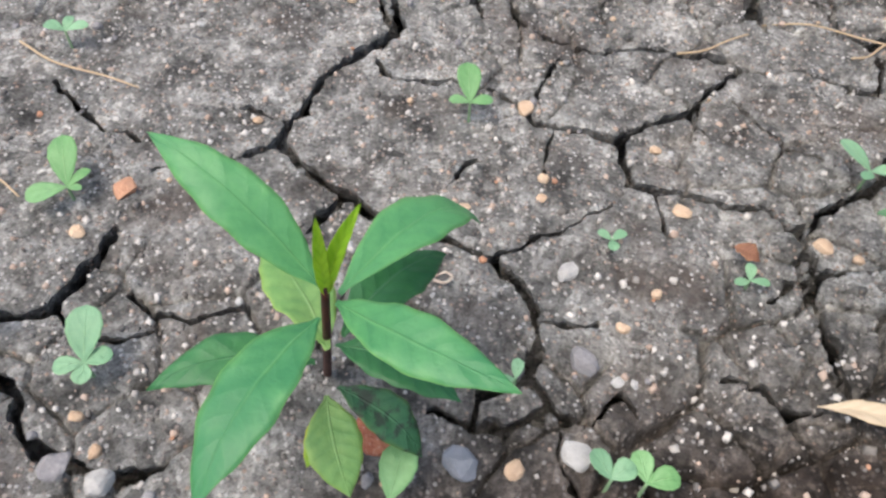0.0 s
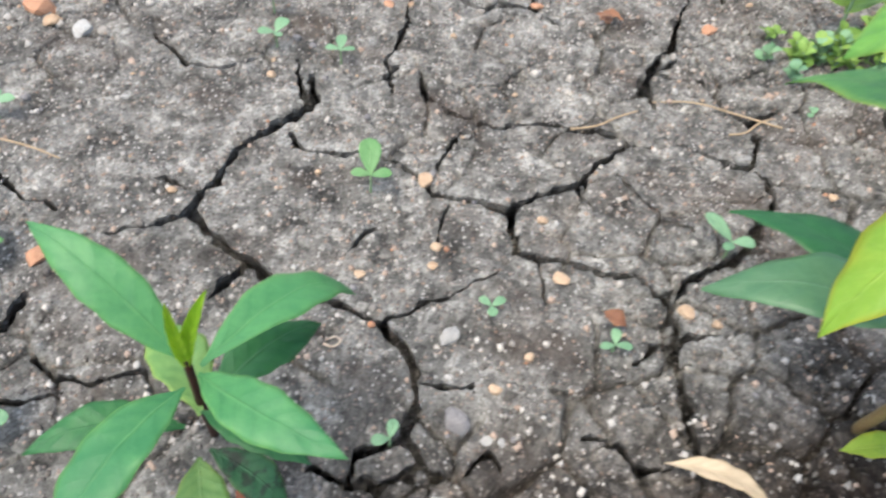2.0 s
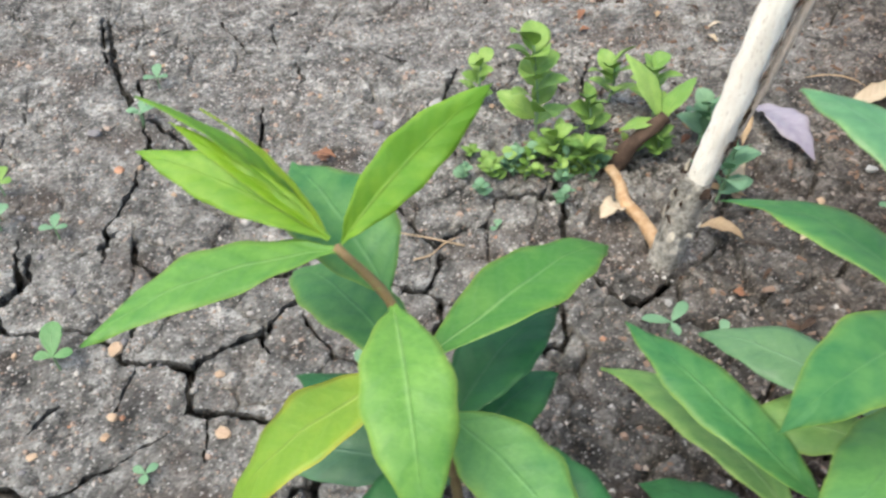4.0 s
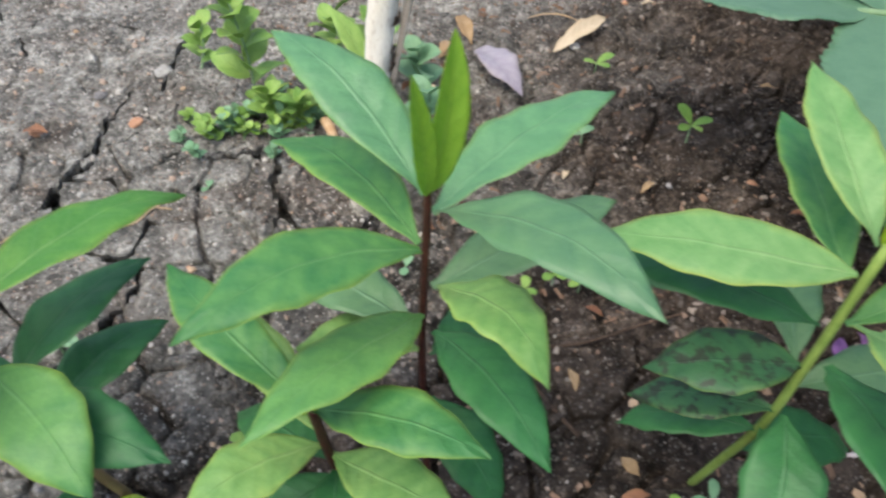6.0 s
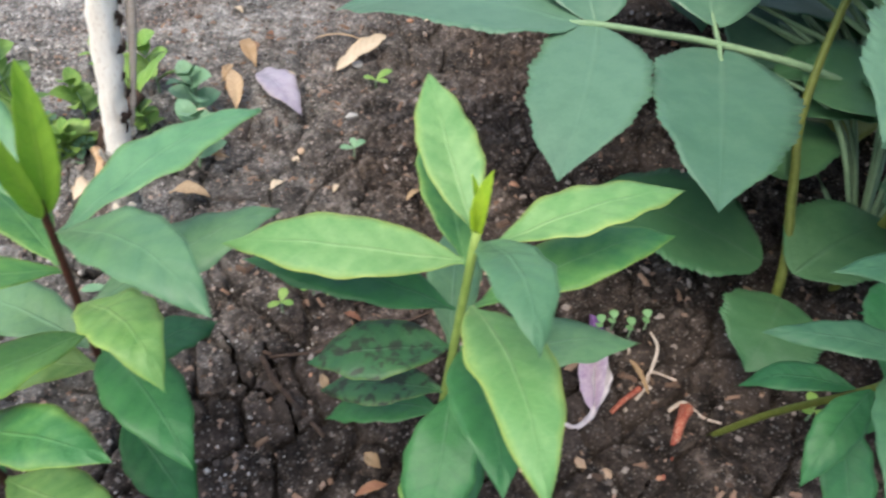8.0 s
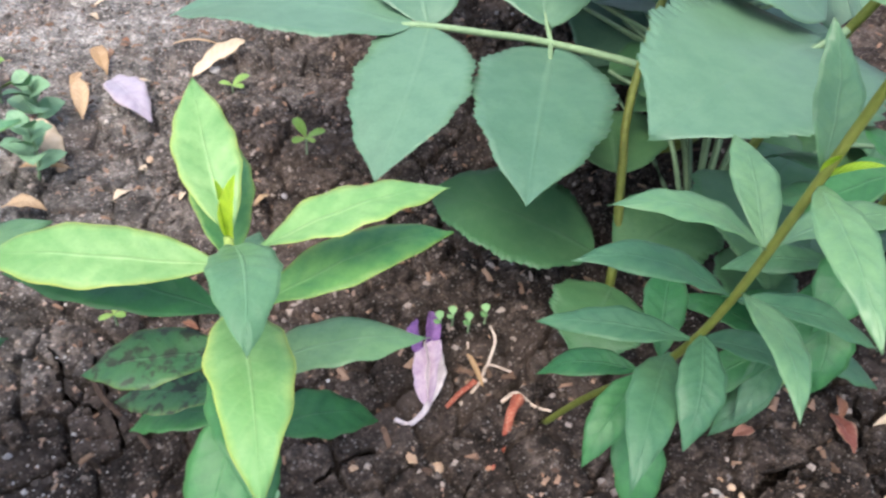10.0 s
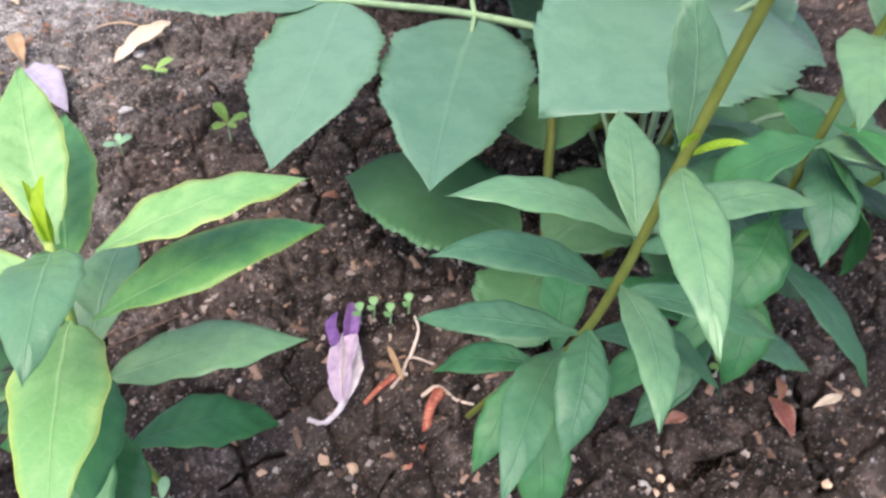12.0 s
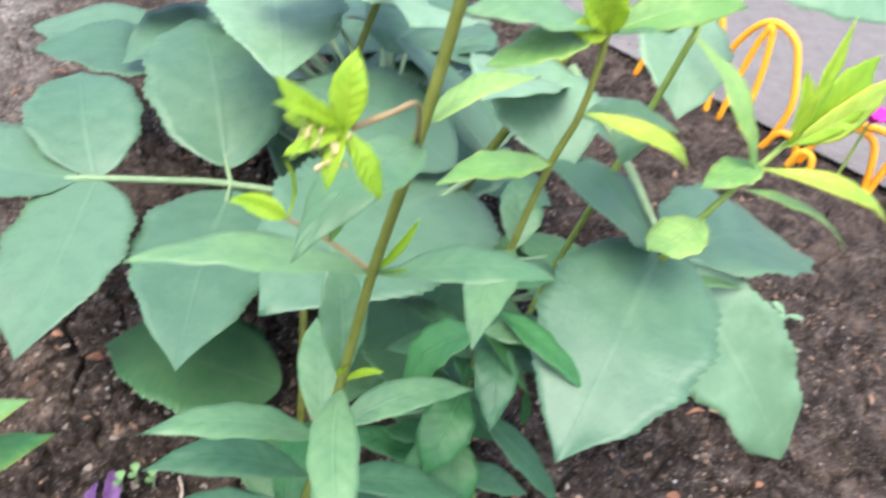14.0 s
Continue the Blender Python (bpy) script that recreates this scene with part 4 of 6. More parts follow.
leaf((0.578, 0.100, 0.218), (0.584, 0.104, 0.248), 0.0070, YOUNG, D, 0.08, -30, 0.5, "long", up=(-0.5, -1, 0.3))
leaf((0.577, 0.101, 0.218), (0.577, 0.108, 0.245), 0.0053, YOUNG, D, 0.05, 20, 0.5, "long", up=(0.2, -1, 0.3))

# tall leaning phlox in front of the dahlia
E = plant("phlox_plant", "tall leaning phlox with bluish leaves and flower buds", (0.760, 0.070), [(0.756, 0.042, 0.065), (0.751, 0.010, 0.135), (0.750, -0.0036, 0.175), (0.750, -0.0115, 0.2188), (0.7532, -0.0158, 0.278), (0.7555, -0.0206, 0.338), (0.7545, -0.0300, 0.392), (0.757, -0.034, 0.44), (0.762, -0.038, 0.52)], 0.0021, 0.0017, STEM_OLIVE, group="young phlox plants", sides=10)
leaf((0.7508, -0.0130, 0.242), (0.6853, 0.0139, 0.2677), 0.0175, PHLOX_BLUE, E, 0.12, 0)
leaf((0.750, -0.0105, 0.213), (0.6906, 0.0267, 0.2262), 0.0200, PHLOX_BLUE_SHADED, E, 0.10, 0)
leaf((0.750, -0.0040, 0.177), (0.6968, 0.0414, 0.1693), 0.0190, PHLOX_BLUE_SHADED, E, 0.10, 0)
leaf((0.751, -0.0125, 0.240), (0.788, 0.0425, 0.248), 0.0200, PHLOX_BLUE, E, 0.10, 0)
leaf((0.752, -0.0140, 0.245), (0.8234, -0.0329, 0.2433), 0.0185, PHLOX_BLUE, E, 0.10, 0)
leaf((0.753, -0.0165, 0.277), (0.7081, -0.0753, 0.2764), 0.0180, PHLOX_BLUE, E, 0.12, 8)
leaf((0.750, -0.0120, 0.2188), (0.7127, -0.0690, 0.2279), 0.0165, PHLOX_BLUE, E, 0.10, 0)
leaf((0.750, -0.0115, 0.213), (0.8145, -0.0504, 0.1854), 0.0215, PHLOX_BLUE_SHADED, E, 0.12, 0)
leaf((0.750, -0.0050, 0.178), (0.8266, -0.0393, 0.1148), 0.0230, PHLOX_BLUE_SHADED, E, 0.12, 0)
leaf((0.751, 0.008, 0.140), (0.6978, -0.0105, 0.1163), 0.0200, PHLOX_OLD_SHADED, E, 0.12, 0)
leaf((0.751, 0.004, 0.158), (0.6823, -0.0442, 0.1653), 0.0235, PHLOX_BLUE_SHADED, E, 0.14, 0)
leaf((0.750, -0.006, 0.185), (0.7116, -0.0414, 0.1683), 0.0210, PHLOX_BLUE_SHADED, E, 0.14, 0)
leaf((0.752, 0.014, 0.130), (0.712, 0.046, 0.112), 0.0204, PHLOX_OLD_SHADED, E, 0.12, 0)
leaf((0.750, 0.006, 0.150), (0.800, 0.052, 0.150), 0.0221, PHLOX_OLD_SHADED, E, 0.12, 0)
leaf((0.754, 0.022, 0.110), (0.728, -0.034, 0.066), 0.0289, PHLOX_OLD_SHADED, E, 0.12, 0)
leaf((0.7535, -0.0150, 0.280), (0.767, 0.014, 0.322), 0.0190, PHLOX_BLUE, E, 0.06, 0)
leaf((0.7540, -0.0165, 0.280), (0.7625, -0.0285, 0.2909), 0.0045, YOUNG, E, 0.08, 0, 0.3, "long")
leaf((0.7525, -0.0155, 0.281), (0.7490, -0.0200, 0.2935), 0.0036, YOUNG, E, 0.08, 0, 0.3, "long")
leaf((0.7545, -0.0200, 0.338), (0.6870, 0.0150, 0.3485), 0.0200, PHLOX_BLUE, E, 0.10, 0)
leaf((0.7575, -0.0215, 0.338), (0.7989, -0.0648, 0.3478), 0.0185, PHLOX_BLUE, E, 0.10, 0)
leaf((0.7570, -0.0205, 0.339), (0.7705, -0.0235, 0.3580), 0.0048, YOUNG, E, 0.05, 0, 0.4, "long", up=(0, -1, 0.2))
leaf((0.7575, -0.0210, 0.338), (0.7650, -0.0290, 0.3420), 0.0028, YOUNG, E, 0.05, 0, 0.4, "long", up=(0, -1, 0.2))
leaf((0.7540, -0.0310, 0.396), (0.6961, -0.0521, 0.3930), 0.0215, PHLOX_BLUE, E, 0.16, 0)
leaf((0.7548, -0.0305, 0.399), (0.7860, -0.0440, 0.4160), 0.0110, PHLOX_PALE, E, 0.12, 0)
tube("side_shoot", [(0.7552, -0.0195, 0.339), (0.745, -0.011, 0.349), (0.7329, -0.0014, 0.3579)], 0.0009, 0.0007, STEM_PINK, E, "thin pinkish side shoot")
for tip, w, tw in (((0.724, 0.0176, 0.3556), 0.0075, 10), ((0.7215, 0.0110, 0.3625), 0.0060, -30), ((0.7277, -0.0053, 0.3835), 0.0038, 20), ((0.7255, 0.0100, 0.3590), 0.0050, 40)):
    leaf((0.7329, -0.0014, 0.3579), tip, w, YOUNG, E, 0.08, tw, 0.4, "point", up=(0, -0.6, 0.8))
leaf((0.7440, -0.0105, 0.350), (0.7420, -0.0090, 0.3740), 0.0090, PHLOX_PALE, E, 0.08, 0, 0.3, up=(0, -1, 0.2))
tube("flower_shoot", [(0.7545, -0.0305, 0.396), (0.735, -0.046, 0.420), (0.7143, -0.0578, 0.4290), (0.7030, -0.0590, 0.4290)], 0.0008, 0.0007, STEM_PINK, E, "dull pink flower stalk")
for tip, w, tw in (((0.7050, -0.0555, 0.4440), 0.0100, 0), ((0.6905, -0.0500, 0.4330), 0.0078, 25), ((0.7050, -0.0680, 0.4165), 0.0075, -20), ((0.6940, -0.0640, 0.4200), 0.0055, 20), ((0.692, -0.048, 0.4375), 0.0065, -35), ((0.7080, -0.0600, 0.4195), 0.0060, 30), ((0.696, -0.046, 0.427), 0.0060, 0), ((0.689, -0.056, 0.4250), 0.0060, 10)):
    leaf((0.7018, -0.0588, 0.4285), tip, 0.74 * w, YOUNG, E, 0.10, tw, 0.35, "lance", up=(-0.5, -0.4, 0.8))
rb = random.Random(5)
for k in range(34):
    p = Vector((0.6990 + rb.uniform(-0.0065, 0.005), -0.0585 + rb.uniform(-0.004, 0.004), 0.4275 + rb.uniform(-0.004, 0.003)))
    q = p + Vector((rb.uniform(-0.0025, 0.0005), rb.uniform(-0.0015, 0.001), rb.uniform(-0.0015, 0.002)))
    tube("bud", [p, (p + q) / 2, q], 0.0007, 0.0004, BUD if k % 3 else STEM_GREEN, E, sides=6, n=2)

# two more phlox behind it
F = plant("phlox_plant", "phlox with slender olive stem beside the dahlia", (0.884, 0.010), [(0.881, 0.006, 0.12), (0.876, 0.003, 0.22), (0.8776, 0.0031, 0.2806), (0.8830, -0.0003, 0.3321), (0.8856, -0.0052, 0.3606), (0.8876, -0.0043, 0.3965), (0.8838, 0.0017, 0.4232)], 0.0022, 0.0014, STEM_OLIVE, group="young phlox plants")
leaf((0.8830, -0.0003, 0.3321), (0.8164, 0.0105, 0.3360), 0.0200, PHLOX_PALE, F, 0.10, 0)
leaf((0.8860, -0.0050, 0.3580), (0.9631, -0.0204, 0.3361), 0.0250, PHLOX_BLUE, F, 0.10, 0)
leaf((0.8858, -0.0052, 0.3612), (0.9273, -0.0456, 0.3411), 0.0105, PHLOX_YELLOW, F, 0.20, 35, 0.4)
leaf((0.8876, -0.0043, 0.3965), (0.8376, 0.0323, 0.3990), 0.0290, PHLOX_BLUE, F, 0.10, 0)
leaf((0.8876, -0.0043, 0.3965), (0.8415, 0.0184, 0.3805), 0.0240, PHLOX_PALE, F, 0.06, 0)
leaf((0.8876, -0.0043, 0.3965), (0.9329, -0.0384, 0.4160), 0.0200, PHLOX_PALE, F, 0.10, 35, 0.3)
leaf((0.8876, -0.0043, 0.3965), (0.9149, -0.0240, 0.4098), 0.0260, PHLOX_BLUE, F, 0.06, 0)
leaf((0.879, 0.002, 0.280), (0.800, -0.040, 0.290), 0.0234, PHLOX_BLUE, F, 0.10, 0)
leaf((0.879, 0.002, 0.280), (0.905, 0.030, 0.300), 0.0234, PHLOX_BLUE, F, 0.10, 0)
leaf((0.856, -0.008, 0.244), (0.828, 0.014, 0.200), 0.0300, PHLOX_OLD_SHADED, F, 0.12, 0)
leaf((0.857, -0.008, 0.240), (0.884, -0.034, 0.172), 0.0240, PHLOX_OLD_SHADED, F, 0.14, 0)
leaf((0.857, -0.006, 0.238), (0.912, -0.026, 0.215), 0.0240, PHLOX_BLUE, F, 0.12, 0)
leaf((0.862, -0.004, 0.195), (0.818, -0.022, 0.165), 0.0290, PHLOX_OLD_SHADED, F, 0.14, 0)
leaf((0.864, -0.002, 0.190), (0.905, 0.020, 0.180), 0.0270, PHLOX_OLD_SHADED, F, 0.12, 0)
leaf((0.870, 0.000, 0.145), (0.842, -0.030, 0.105), 0.0280, PHLOX_OLD_SHADED, F, 0.14, 0)
leaf((0.870, 0.000, 0.140), (0.918, -0.010, 0.120), 0.0270, PHLOX_OLD_SHADED, F, 0.12, 0)
leaf((0.872, 0.002, 0.120), (0.865, 0.050, 0.095), 0.0270, PHLOX_OLD_SHADED, F, 0.12, 0)
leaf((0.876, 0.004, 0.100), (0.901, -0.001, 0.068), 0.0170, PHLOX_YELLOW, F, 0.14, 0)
rf = random.Random(77)
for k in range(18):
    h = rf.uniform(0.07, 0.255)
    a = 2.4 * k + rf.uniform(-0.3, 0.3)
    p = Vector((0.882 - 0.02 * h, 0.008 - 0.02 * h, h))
    leaf(p, p + Vector((math.cos(a), math.sin(a), rf.uniform(-0.65, -0.05))) * rf.uniform(0.055, 0.080), rf.uniform(0.019, 0.025), PHLOX_BLUE_SHADED if k % 3 else PHLOX_OLD_SHADED, F, 0.12, 0)
for tip, w in (((0.8657, 0.0016, 0.4007), 0.011), ((0.8733, 0.0018, 0.4197), 0.013), ((0.8802, -0.0082, 0.4205), 0.012), ((0.8765, 0.0007, 0.4285), 0.012), ((0.8704, 0.0026, 0.4130), 0.01)):
    leaf((0.8876, -0.0043, 0.3965), tip, w, YOUNG, F, 0.06, 0, 0.2, "lance", up=(-0.7, -0.4, 0.6))

G = plant("phlox_plant", "phlox with lime-green upright shoots", (1.030, 0.060), [(1.010, 0.025, 0.12), (0.980, -0.030, 0.24), (0.978, -0.049, 0.302), (1.014, -0.059, 0.340)], 0.0026, 0.0018, STEM_GREEN, group="young phlox plants")
leaf((1.014, -0.059, 0.338), (0.999, -0.055, 0.382), 0.024, YOUNG, G, 0.05, 10, 0.3, up=(-0.3, -1, 0.3))
leaf((1.014, -0.059, 0.338), (1.075, -0.066, 0.382), 0.028, YOUNG, G, 0.05, -20, 0.3, up=(-0.3, -1, 0.3))
leaf((1.014, -0.060, 0.338), (1.085, -0.076, 0.372), 0.020, PHLOX_YELLOW, G, 0.08, 0, up=(-0.3, -1, 0.6))
leaf((1.012, -0.060, 0.338), (1.055, -0.050, 0.400), 0.012, YOUNG, G, 0.05, 0, 0.3, up=(-0.3, -1, 0.3))
leaf((0.998, -0.056, 0.328), (0.956, -0.046, 0.322), 0.022, PHLOX_PALE, G, 0.10, 0)
leaf((0.996, -0.058, 0.328), (1.046, -0.118, 0.312), 0.013, PHLOX_YELLOW, G, 0.18, 30)
leaf((0.990, -0.055, 0.315), (1.037, -0.110, 0.290), 0.014, PHLOX_PALE, G, 0.12, 0)
leaf((0.976, -0.048, 0.296), (0.930, -0.043, 0.290), 0.030, PHLOX_PALE, G, -0.05, 0)
leaf((0.968, -0.042, 0.250), (1.030, -0.080, 0.240), 0.022, PHLOX_BLUE, G, 0.12, 0)

M = plant("phlox_plant", "phlox with a hanging pale leaf behind the dahlia", (1.010, 0.060), [(1.005, 0.045, 0.15), (0.990, 0.015, 0.30), (0.979, -0.002, 0.385)], 0.0026, 0.0018, STEM_GREEN, group="young phlox plants")
leaf((0.979, -0.003, 0.380), (0.988, -0.057, 0.330), 0.024, PHLOX_PALE, M, 0.12, 0)
leaf((0.979, -0.002, 0.383), (0.935, 0.020, 0.400), 0.022, PHLOX_BLUE, M, 0.12, 0)
leaf((0.979, -0.001, 0.385), (1.030, 0.000, 0.410), 0.020, PHLOX_PALE, M, 0.12, 0)
leaf((0.985, 0.008, 0.330), (0.935, -0.010, 0.320), 0.024, PHLOX_BLUE, M, 0.12, 0)


# ---- dahlia ----
def leaflet(base, tip, width, parent, mat=None, arch=0.10, twist=0, shape="ovate", **kw):
    return leaf(base, tip, width, mat or DAHLIA, parent, arch, twist, kw.pop("fold", 0.10), shape, kw.pop("wave", 0.012), **kw)


H = stand("dahlia_plant", on_ground(0.90, 0.16, -0.004), "bushy dahlia with large bluish-green toothed leaves", "plant")
tube("stem", [on_ground(0.855, 0.122, -0.006), (0.868, 0.140, 0.045), (0.895, 0.180, 0.085), (0.93, 0.224, 0.125), (0.98, 0.26, 0.22), (1.03, 0.26, 0.36)], 0.0038, 0.0030, STEM_OLIVE, H, lumps=0.15)
tube("stem", [on_ground(0.93, 0.13, -0.006), (0.95, 0.13, 0.10), (0.99, 0.12, 0.22), (1.01, 0.08, 0.34)], 0.0040, 0.0032, STEM_OLIVE, H, lumps=0.15)
tube("leaf_stalk", [(1.04, 0.19, 0.085), (0.97, 0.238, 0.125), (0.8988, 0.2937, 0.1363), (0.850, 0.312, 0.145), (0.8032, 0.3290, 0.1522), (0.785, 0.338, 0.152)], 0.0036, 0.0024, STEM_PALE, H, "pale green grooved leaf stalk")
for a, b in (((0.8988, 0.2937, 0.1363), (0.880, 0.270, 0.139)), ((0.8988, 0.2937, 0.1363), (0.910, 0.322, 0.148))):
    tube("leaf_stalk", [a, (Vector(a) + Vector(b)) / 2, b], 0.0022, 0.0018, STEM_PALE, H)
leaflet((0.884, 0.274, 0.138), (0.7612, 0.1333, 0.1420), 0.100, H, arch=0.05, shape="heart")
leaflet((0.908, 0.318, 0.147), (0.982, 0.488, 0.188), 0.120, H, arch=0.08, shape="heart")
leaflet((0.8035, 0.3275, 0.1515), (0.6935, 0.200, 0.1335), 0.082, H, arch=0.05)
leaflet((0.8040, 0.3310, 0.1522), (0.853, 0.456, 0.172), 0.086, H, arch=0.08)
leaflet((0.792, 0.334, 0.152), (0.640, 0.455, 0.128), 0.128, H, arch=0.08)
# broad leaflet behind the tall phlox
tube("leaf_stalk", [(0.99, 0.12, 0.22), (0.975, 0.12, 0.215), (0.945, 0.118, 0.212)], 0.0030, 0.0022, STEM_PALE, H)
leaflet((0.968, 0.124, 0.212), (0.7823, 0.0812, 0.2226), 0.134, H, arch=0.05, shape="heart")
leaflet((0.985, 0.135, 0.220), (0.930, 0.260, 0.240), 0.110, H, arch=0.08)
leaflet((1.00, 0.10, 0.30), (0.90, 0.060, 0.330), 0.060, H, DAHLIA_LIT, arch=0.10)
leaflet((0.985, 0.110, 0.320), (0.955, 0.028, 0.285), 0.072, H, DAHLIA_LIT, arch=0.08)
# big drooping leaves
tube("leaf_stalk", [(1.01, 0.08, 0.32), (0.995, 0.02, 0.295), (0.983, -0.036, 0.260)], 0.0034, 0.0024, STEM_PALE, H)
leaflet((0.978, -0.034, 0.258), (0.8515, -0.0737, 0.2088), 0.094, H, arch=0.08, shape="heart")
leaflet((0.985, -0.042, 0.258), (1.0301, -0.1478, 0.1426), 0.070, H, DAHLIA_LIT, arch=0.08, wave=0.03, up=(-0.65, -0.30, 0.65), bite=0.30)
leaflet((0.988, -0.034, 0.258), (1.110, -0.070, 0.235), 0.095, H, arch=0.10)
leaflet((0.980, -0.028, 0.262), (0.940, 0.040, 0.292), 0.070, H, arch=0.10)
# leaflets higher and farther back
leaflet((1.00, 0.40, 0.26), (0.909, 0.247, 0.250), 0.110, H, DAHLIA_LIT, arch=0.06, shape="heart")
leaflet((1.060, 0.150, 0.195), (1.009, 0.245, 0.270), 0.055, H, arch=0.08)
leaflet((1.180, 0.100, 0.330), (1.103, 0.038, 0.280), 0.075, H, DAHLIA_LIT, arch=0.10, up=(-0.5, -0.4, 0.8))
leaflet((1.100, 0.060, 0.396), (1.200, -0.045, 0.376), 0.055, H, DAHLIA_LIT, arch=0.10, up=(-0.7, -0.4, 0.6))
tube("leaf_stalk", [(1.03, 0.25, 0.33), (1.12, 0.17, 0.345), (1.18, 0.10, 0.330)], 0.0026, 0.0020, STEM_PALE, H, sides=6)
tube("leaf_stalk", [(1.02, 0.10, 0.33), (1.06, 0.08, 0.38), (1.10, 0.06, 0.396)], 0.0026, 0.0020, STEM_PALE, H, sides=6)
leaflet((1.02, 0.20, 0.30), (0.93, 0.150, 0.330), 0.085, H, DAHLIA_LIT, arch=0.10)
leaflet((1.02, 0.22, 0.30), (0.930, 0.330, 0.300), 0.110, H, DAHLIA_LIT, arch=0.10)
leaflet((1.03, 0.27, 0.35), (1.10, 0.40, 0.330), 0.110, H, DAHLIA_LIT, arch=0.12)
leaflet((1.02, 0.26, 0.25), (1.16, 0.30, 0.230), 0.110, H, arch=0.12)
tube("leaf_stalk", [(1.03, 0.26, 0.10), (1.02, 0.40, 0.12), (0.990, 0.520, 0.12)], 0.0028, 0.0022, STEM_PALE, H, sides=6)
leaflet((0.988, 0.523, 0.120), (0.865, 0.600, 0.128), 0.125, H, arch=0.06)
leaflet((0.990, 0.535, 0.120), (0.900, 0.700, 0.105), 0.110, H, arch=0.08)
# dense foliage at the back of the bush
rd = random.Random(21)
for k in range(38):
    p = Vector((rd.uniform(1.00, 1.32), rd.uniform(0.22, 0.62), rd.uniform(0.07, 0.22)))
    a = rd.uniform(0, 6.28)
    q = p + Vector((math.cos(a), math.sin(a), rd.uniform(-0.25, 0.15))) * rd.uniform(0.10, 0.15)
    tube("leaf_stalk", [(1.03, 0.26, 0.05 + 0.6 * p.z), (Vector((1.03, 0.26, p.z)) + p) / 2, p], 0.0026, 0.0020, STEM_PALE, H, sides=6)
    leaflet(p, q, rd.uniform(0.08, 0.12), H, arch=0.10)
# low leaves under the bush
rl = random.Random(31)
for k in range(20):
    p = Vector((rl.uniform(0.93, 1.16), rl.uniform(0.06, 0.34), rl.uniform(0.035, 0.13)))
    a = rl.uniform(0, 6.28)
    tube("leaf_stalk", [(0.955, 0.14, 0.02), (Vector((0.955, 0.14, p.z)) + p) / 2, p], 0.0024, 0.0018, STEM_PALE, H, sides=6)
    leaflet(p, p + Vector((math.cos(a), math.sin(a), rl.uniform(-0.25, 0.1))) * rl.uniform(0.07, 0.11), rl.uniform(0.055, 0.08), H, DAHLIA_SHADED, arch=0.10)
leaflet((0.852, 0.148, 0.050), (0.766, 0.253, 0.058), 0.105, H, DAHLIA_SHADED, arch=0.08)
leaflet((0.860, 0.127, 0.055), (0.961, 0.130, 0.065), 0.080, H, DAHLIA_SHADED, arch=0.10)
leaflet((0.850, 0.120, 0.040), (0.790, 0.085, 0.030), 0.070, H, DAHLIA_SHADED, arch=0.10)
leaflet((0.900, 0.190, 0.080), (0.960, 0.290, 0.060), 0.100, H, DAHLIA_SHADED, arch=0.10)
leaflet((0.940, 0.230, 0.120), (1.060, 0.200, 0.100), 0.110, H, DAHLIA_SHADED, arch=0.10)
leaflet((0.945, 0.130, 0.090), (1.040, 0.050, 0.080), 0.095, H, DAHLIA_SHADED, arch=0.12)
leaflet((0.950, 0.130, 0.110), (0.880, 0.030, 0.110), 0.080, H, DAHLIA_SHADED, arch=0.12)

rot = tube("rotting_stalk", [on_ground(1.00, 0.285, 0.008), on_ground(1.07, 0.275, 0.016), on_ground(1.15, 0.30, 0.030), on_ground(1.19, 0.35, 0.035)], 0.020, 0.024, STEM_OLIVE, sides=12, lumps=0.25)
tagged(rot, "thick yellowish rotting stalk lying under the dahlia", "stalk")

# ---- stripped stake, dead stem and weeds ----
S = stand("garden_stake", on_ground(0.443, 0.393, -0.004), "pale stripped wooden stake with flaking dark bark at its foot", "stake")
foot, lean = Vector((0.443, 0.393, 0.0)), Vector((0.140, 0.032, 1.0))
tube("shaft", [foot + lean * 0.070, foot + lean * 0.12, foot + lean * 0.20, foot + lean * 0.42], 0.0084, 0.0098, STRIPPED, S, sides=18, n=16, lumps=0.22)
tube("bark_foot", [foot + lean * -0.008, foot + lean * 0.02, foot + lean * 0.050, foot + lean * 0.082], 0.0118, 0.0094, BARK, S, "dark flaking bark round the foot", sides=18, n=12, lumps=0.3)
tube("splinter", [foot + lean * 0.10 + Vector((0.010, -0.002, 0)), foot + lean * 0.16 + Vector((0.016, -0.001, 0)), foot + lean * 0.26 + Vector((0.020, 0, 0)), foot + lean * 0.40 + Vector((0.016, 0.002, 0))], 0.0016, 0.0042, ROOT, S, "loose yellowish strip of wood", sides=8, n=8, lumps=0.4)
rk = random.Random(12)
for k in range(74):
    low = k < 34
    a = rk.uniform(0, 6.28) if low else rk.gauss(-0.5, 0.28)
    h = rk.uniform(0.0, 0.05) + rk.uniform(0.0, 0.05) if low else rk.uniform(0.08, 0.33)
    out = Vector((math.cos(a), math.sin(a), 0))
    p = foot + lean * h + out * (0.0112 if low else 0.0090)
    leaf(p, p + lean * rk.uniform(0.005, 0.012) + out * rk.uniform(0.0, 0.003), rk.uniform(0.003, 0.008), rk.choice((BARK, STRIPPED, BROWN, STRIPPED)) if low else BROWN, S, 0.08, rk.uniform(-25, 25), 0.15, "strap", 0.06, up=(out.x, out.y, 0.1), name="bark_flake", label="" if k else "flaking dark bark")


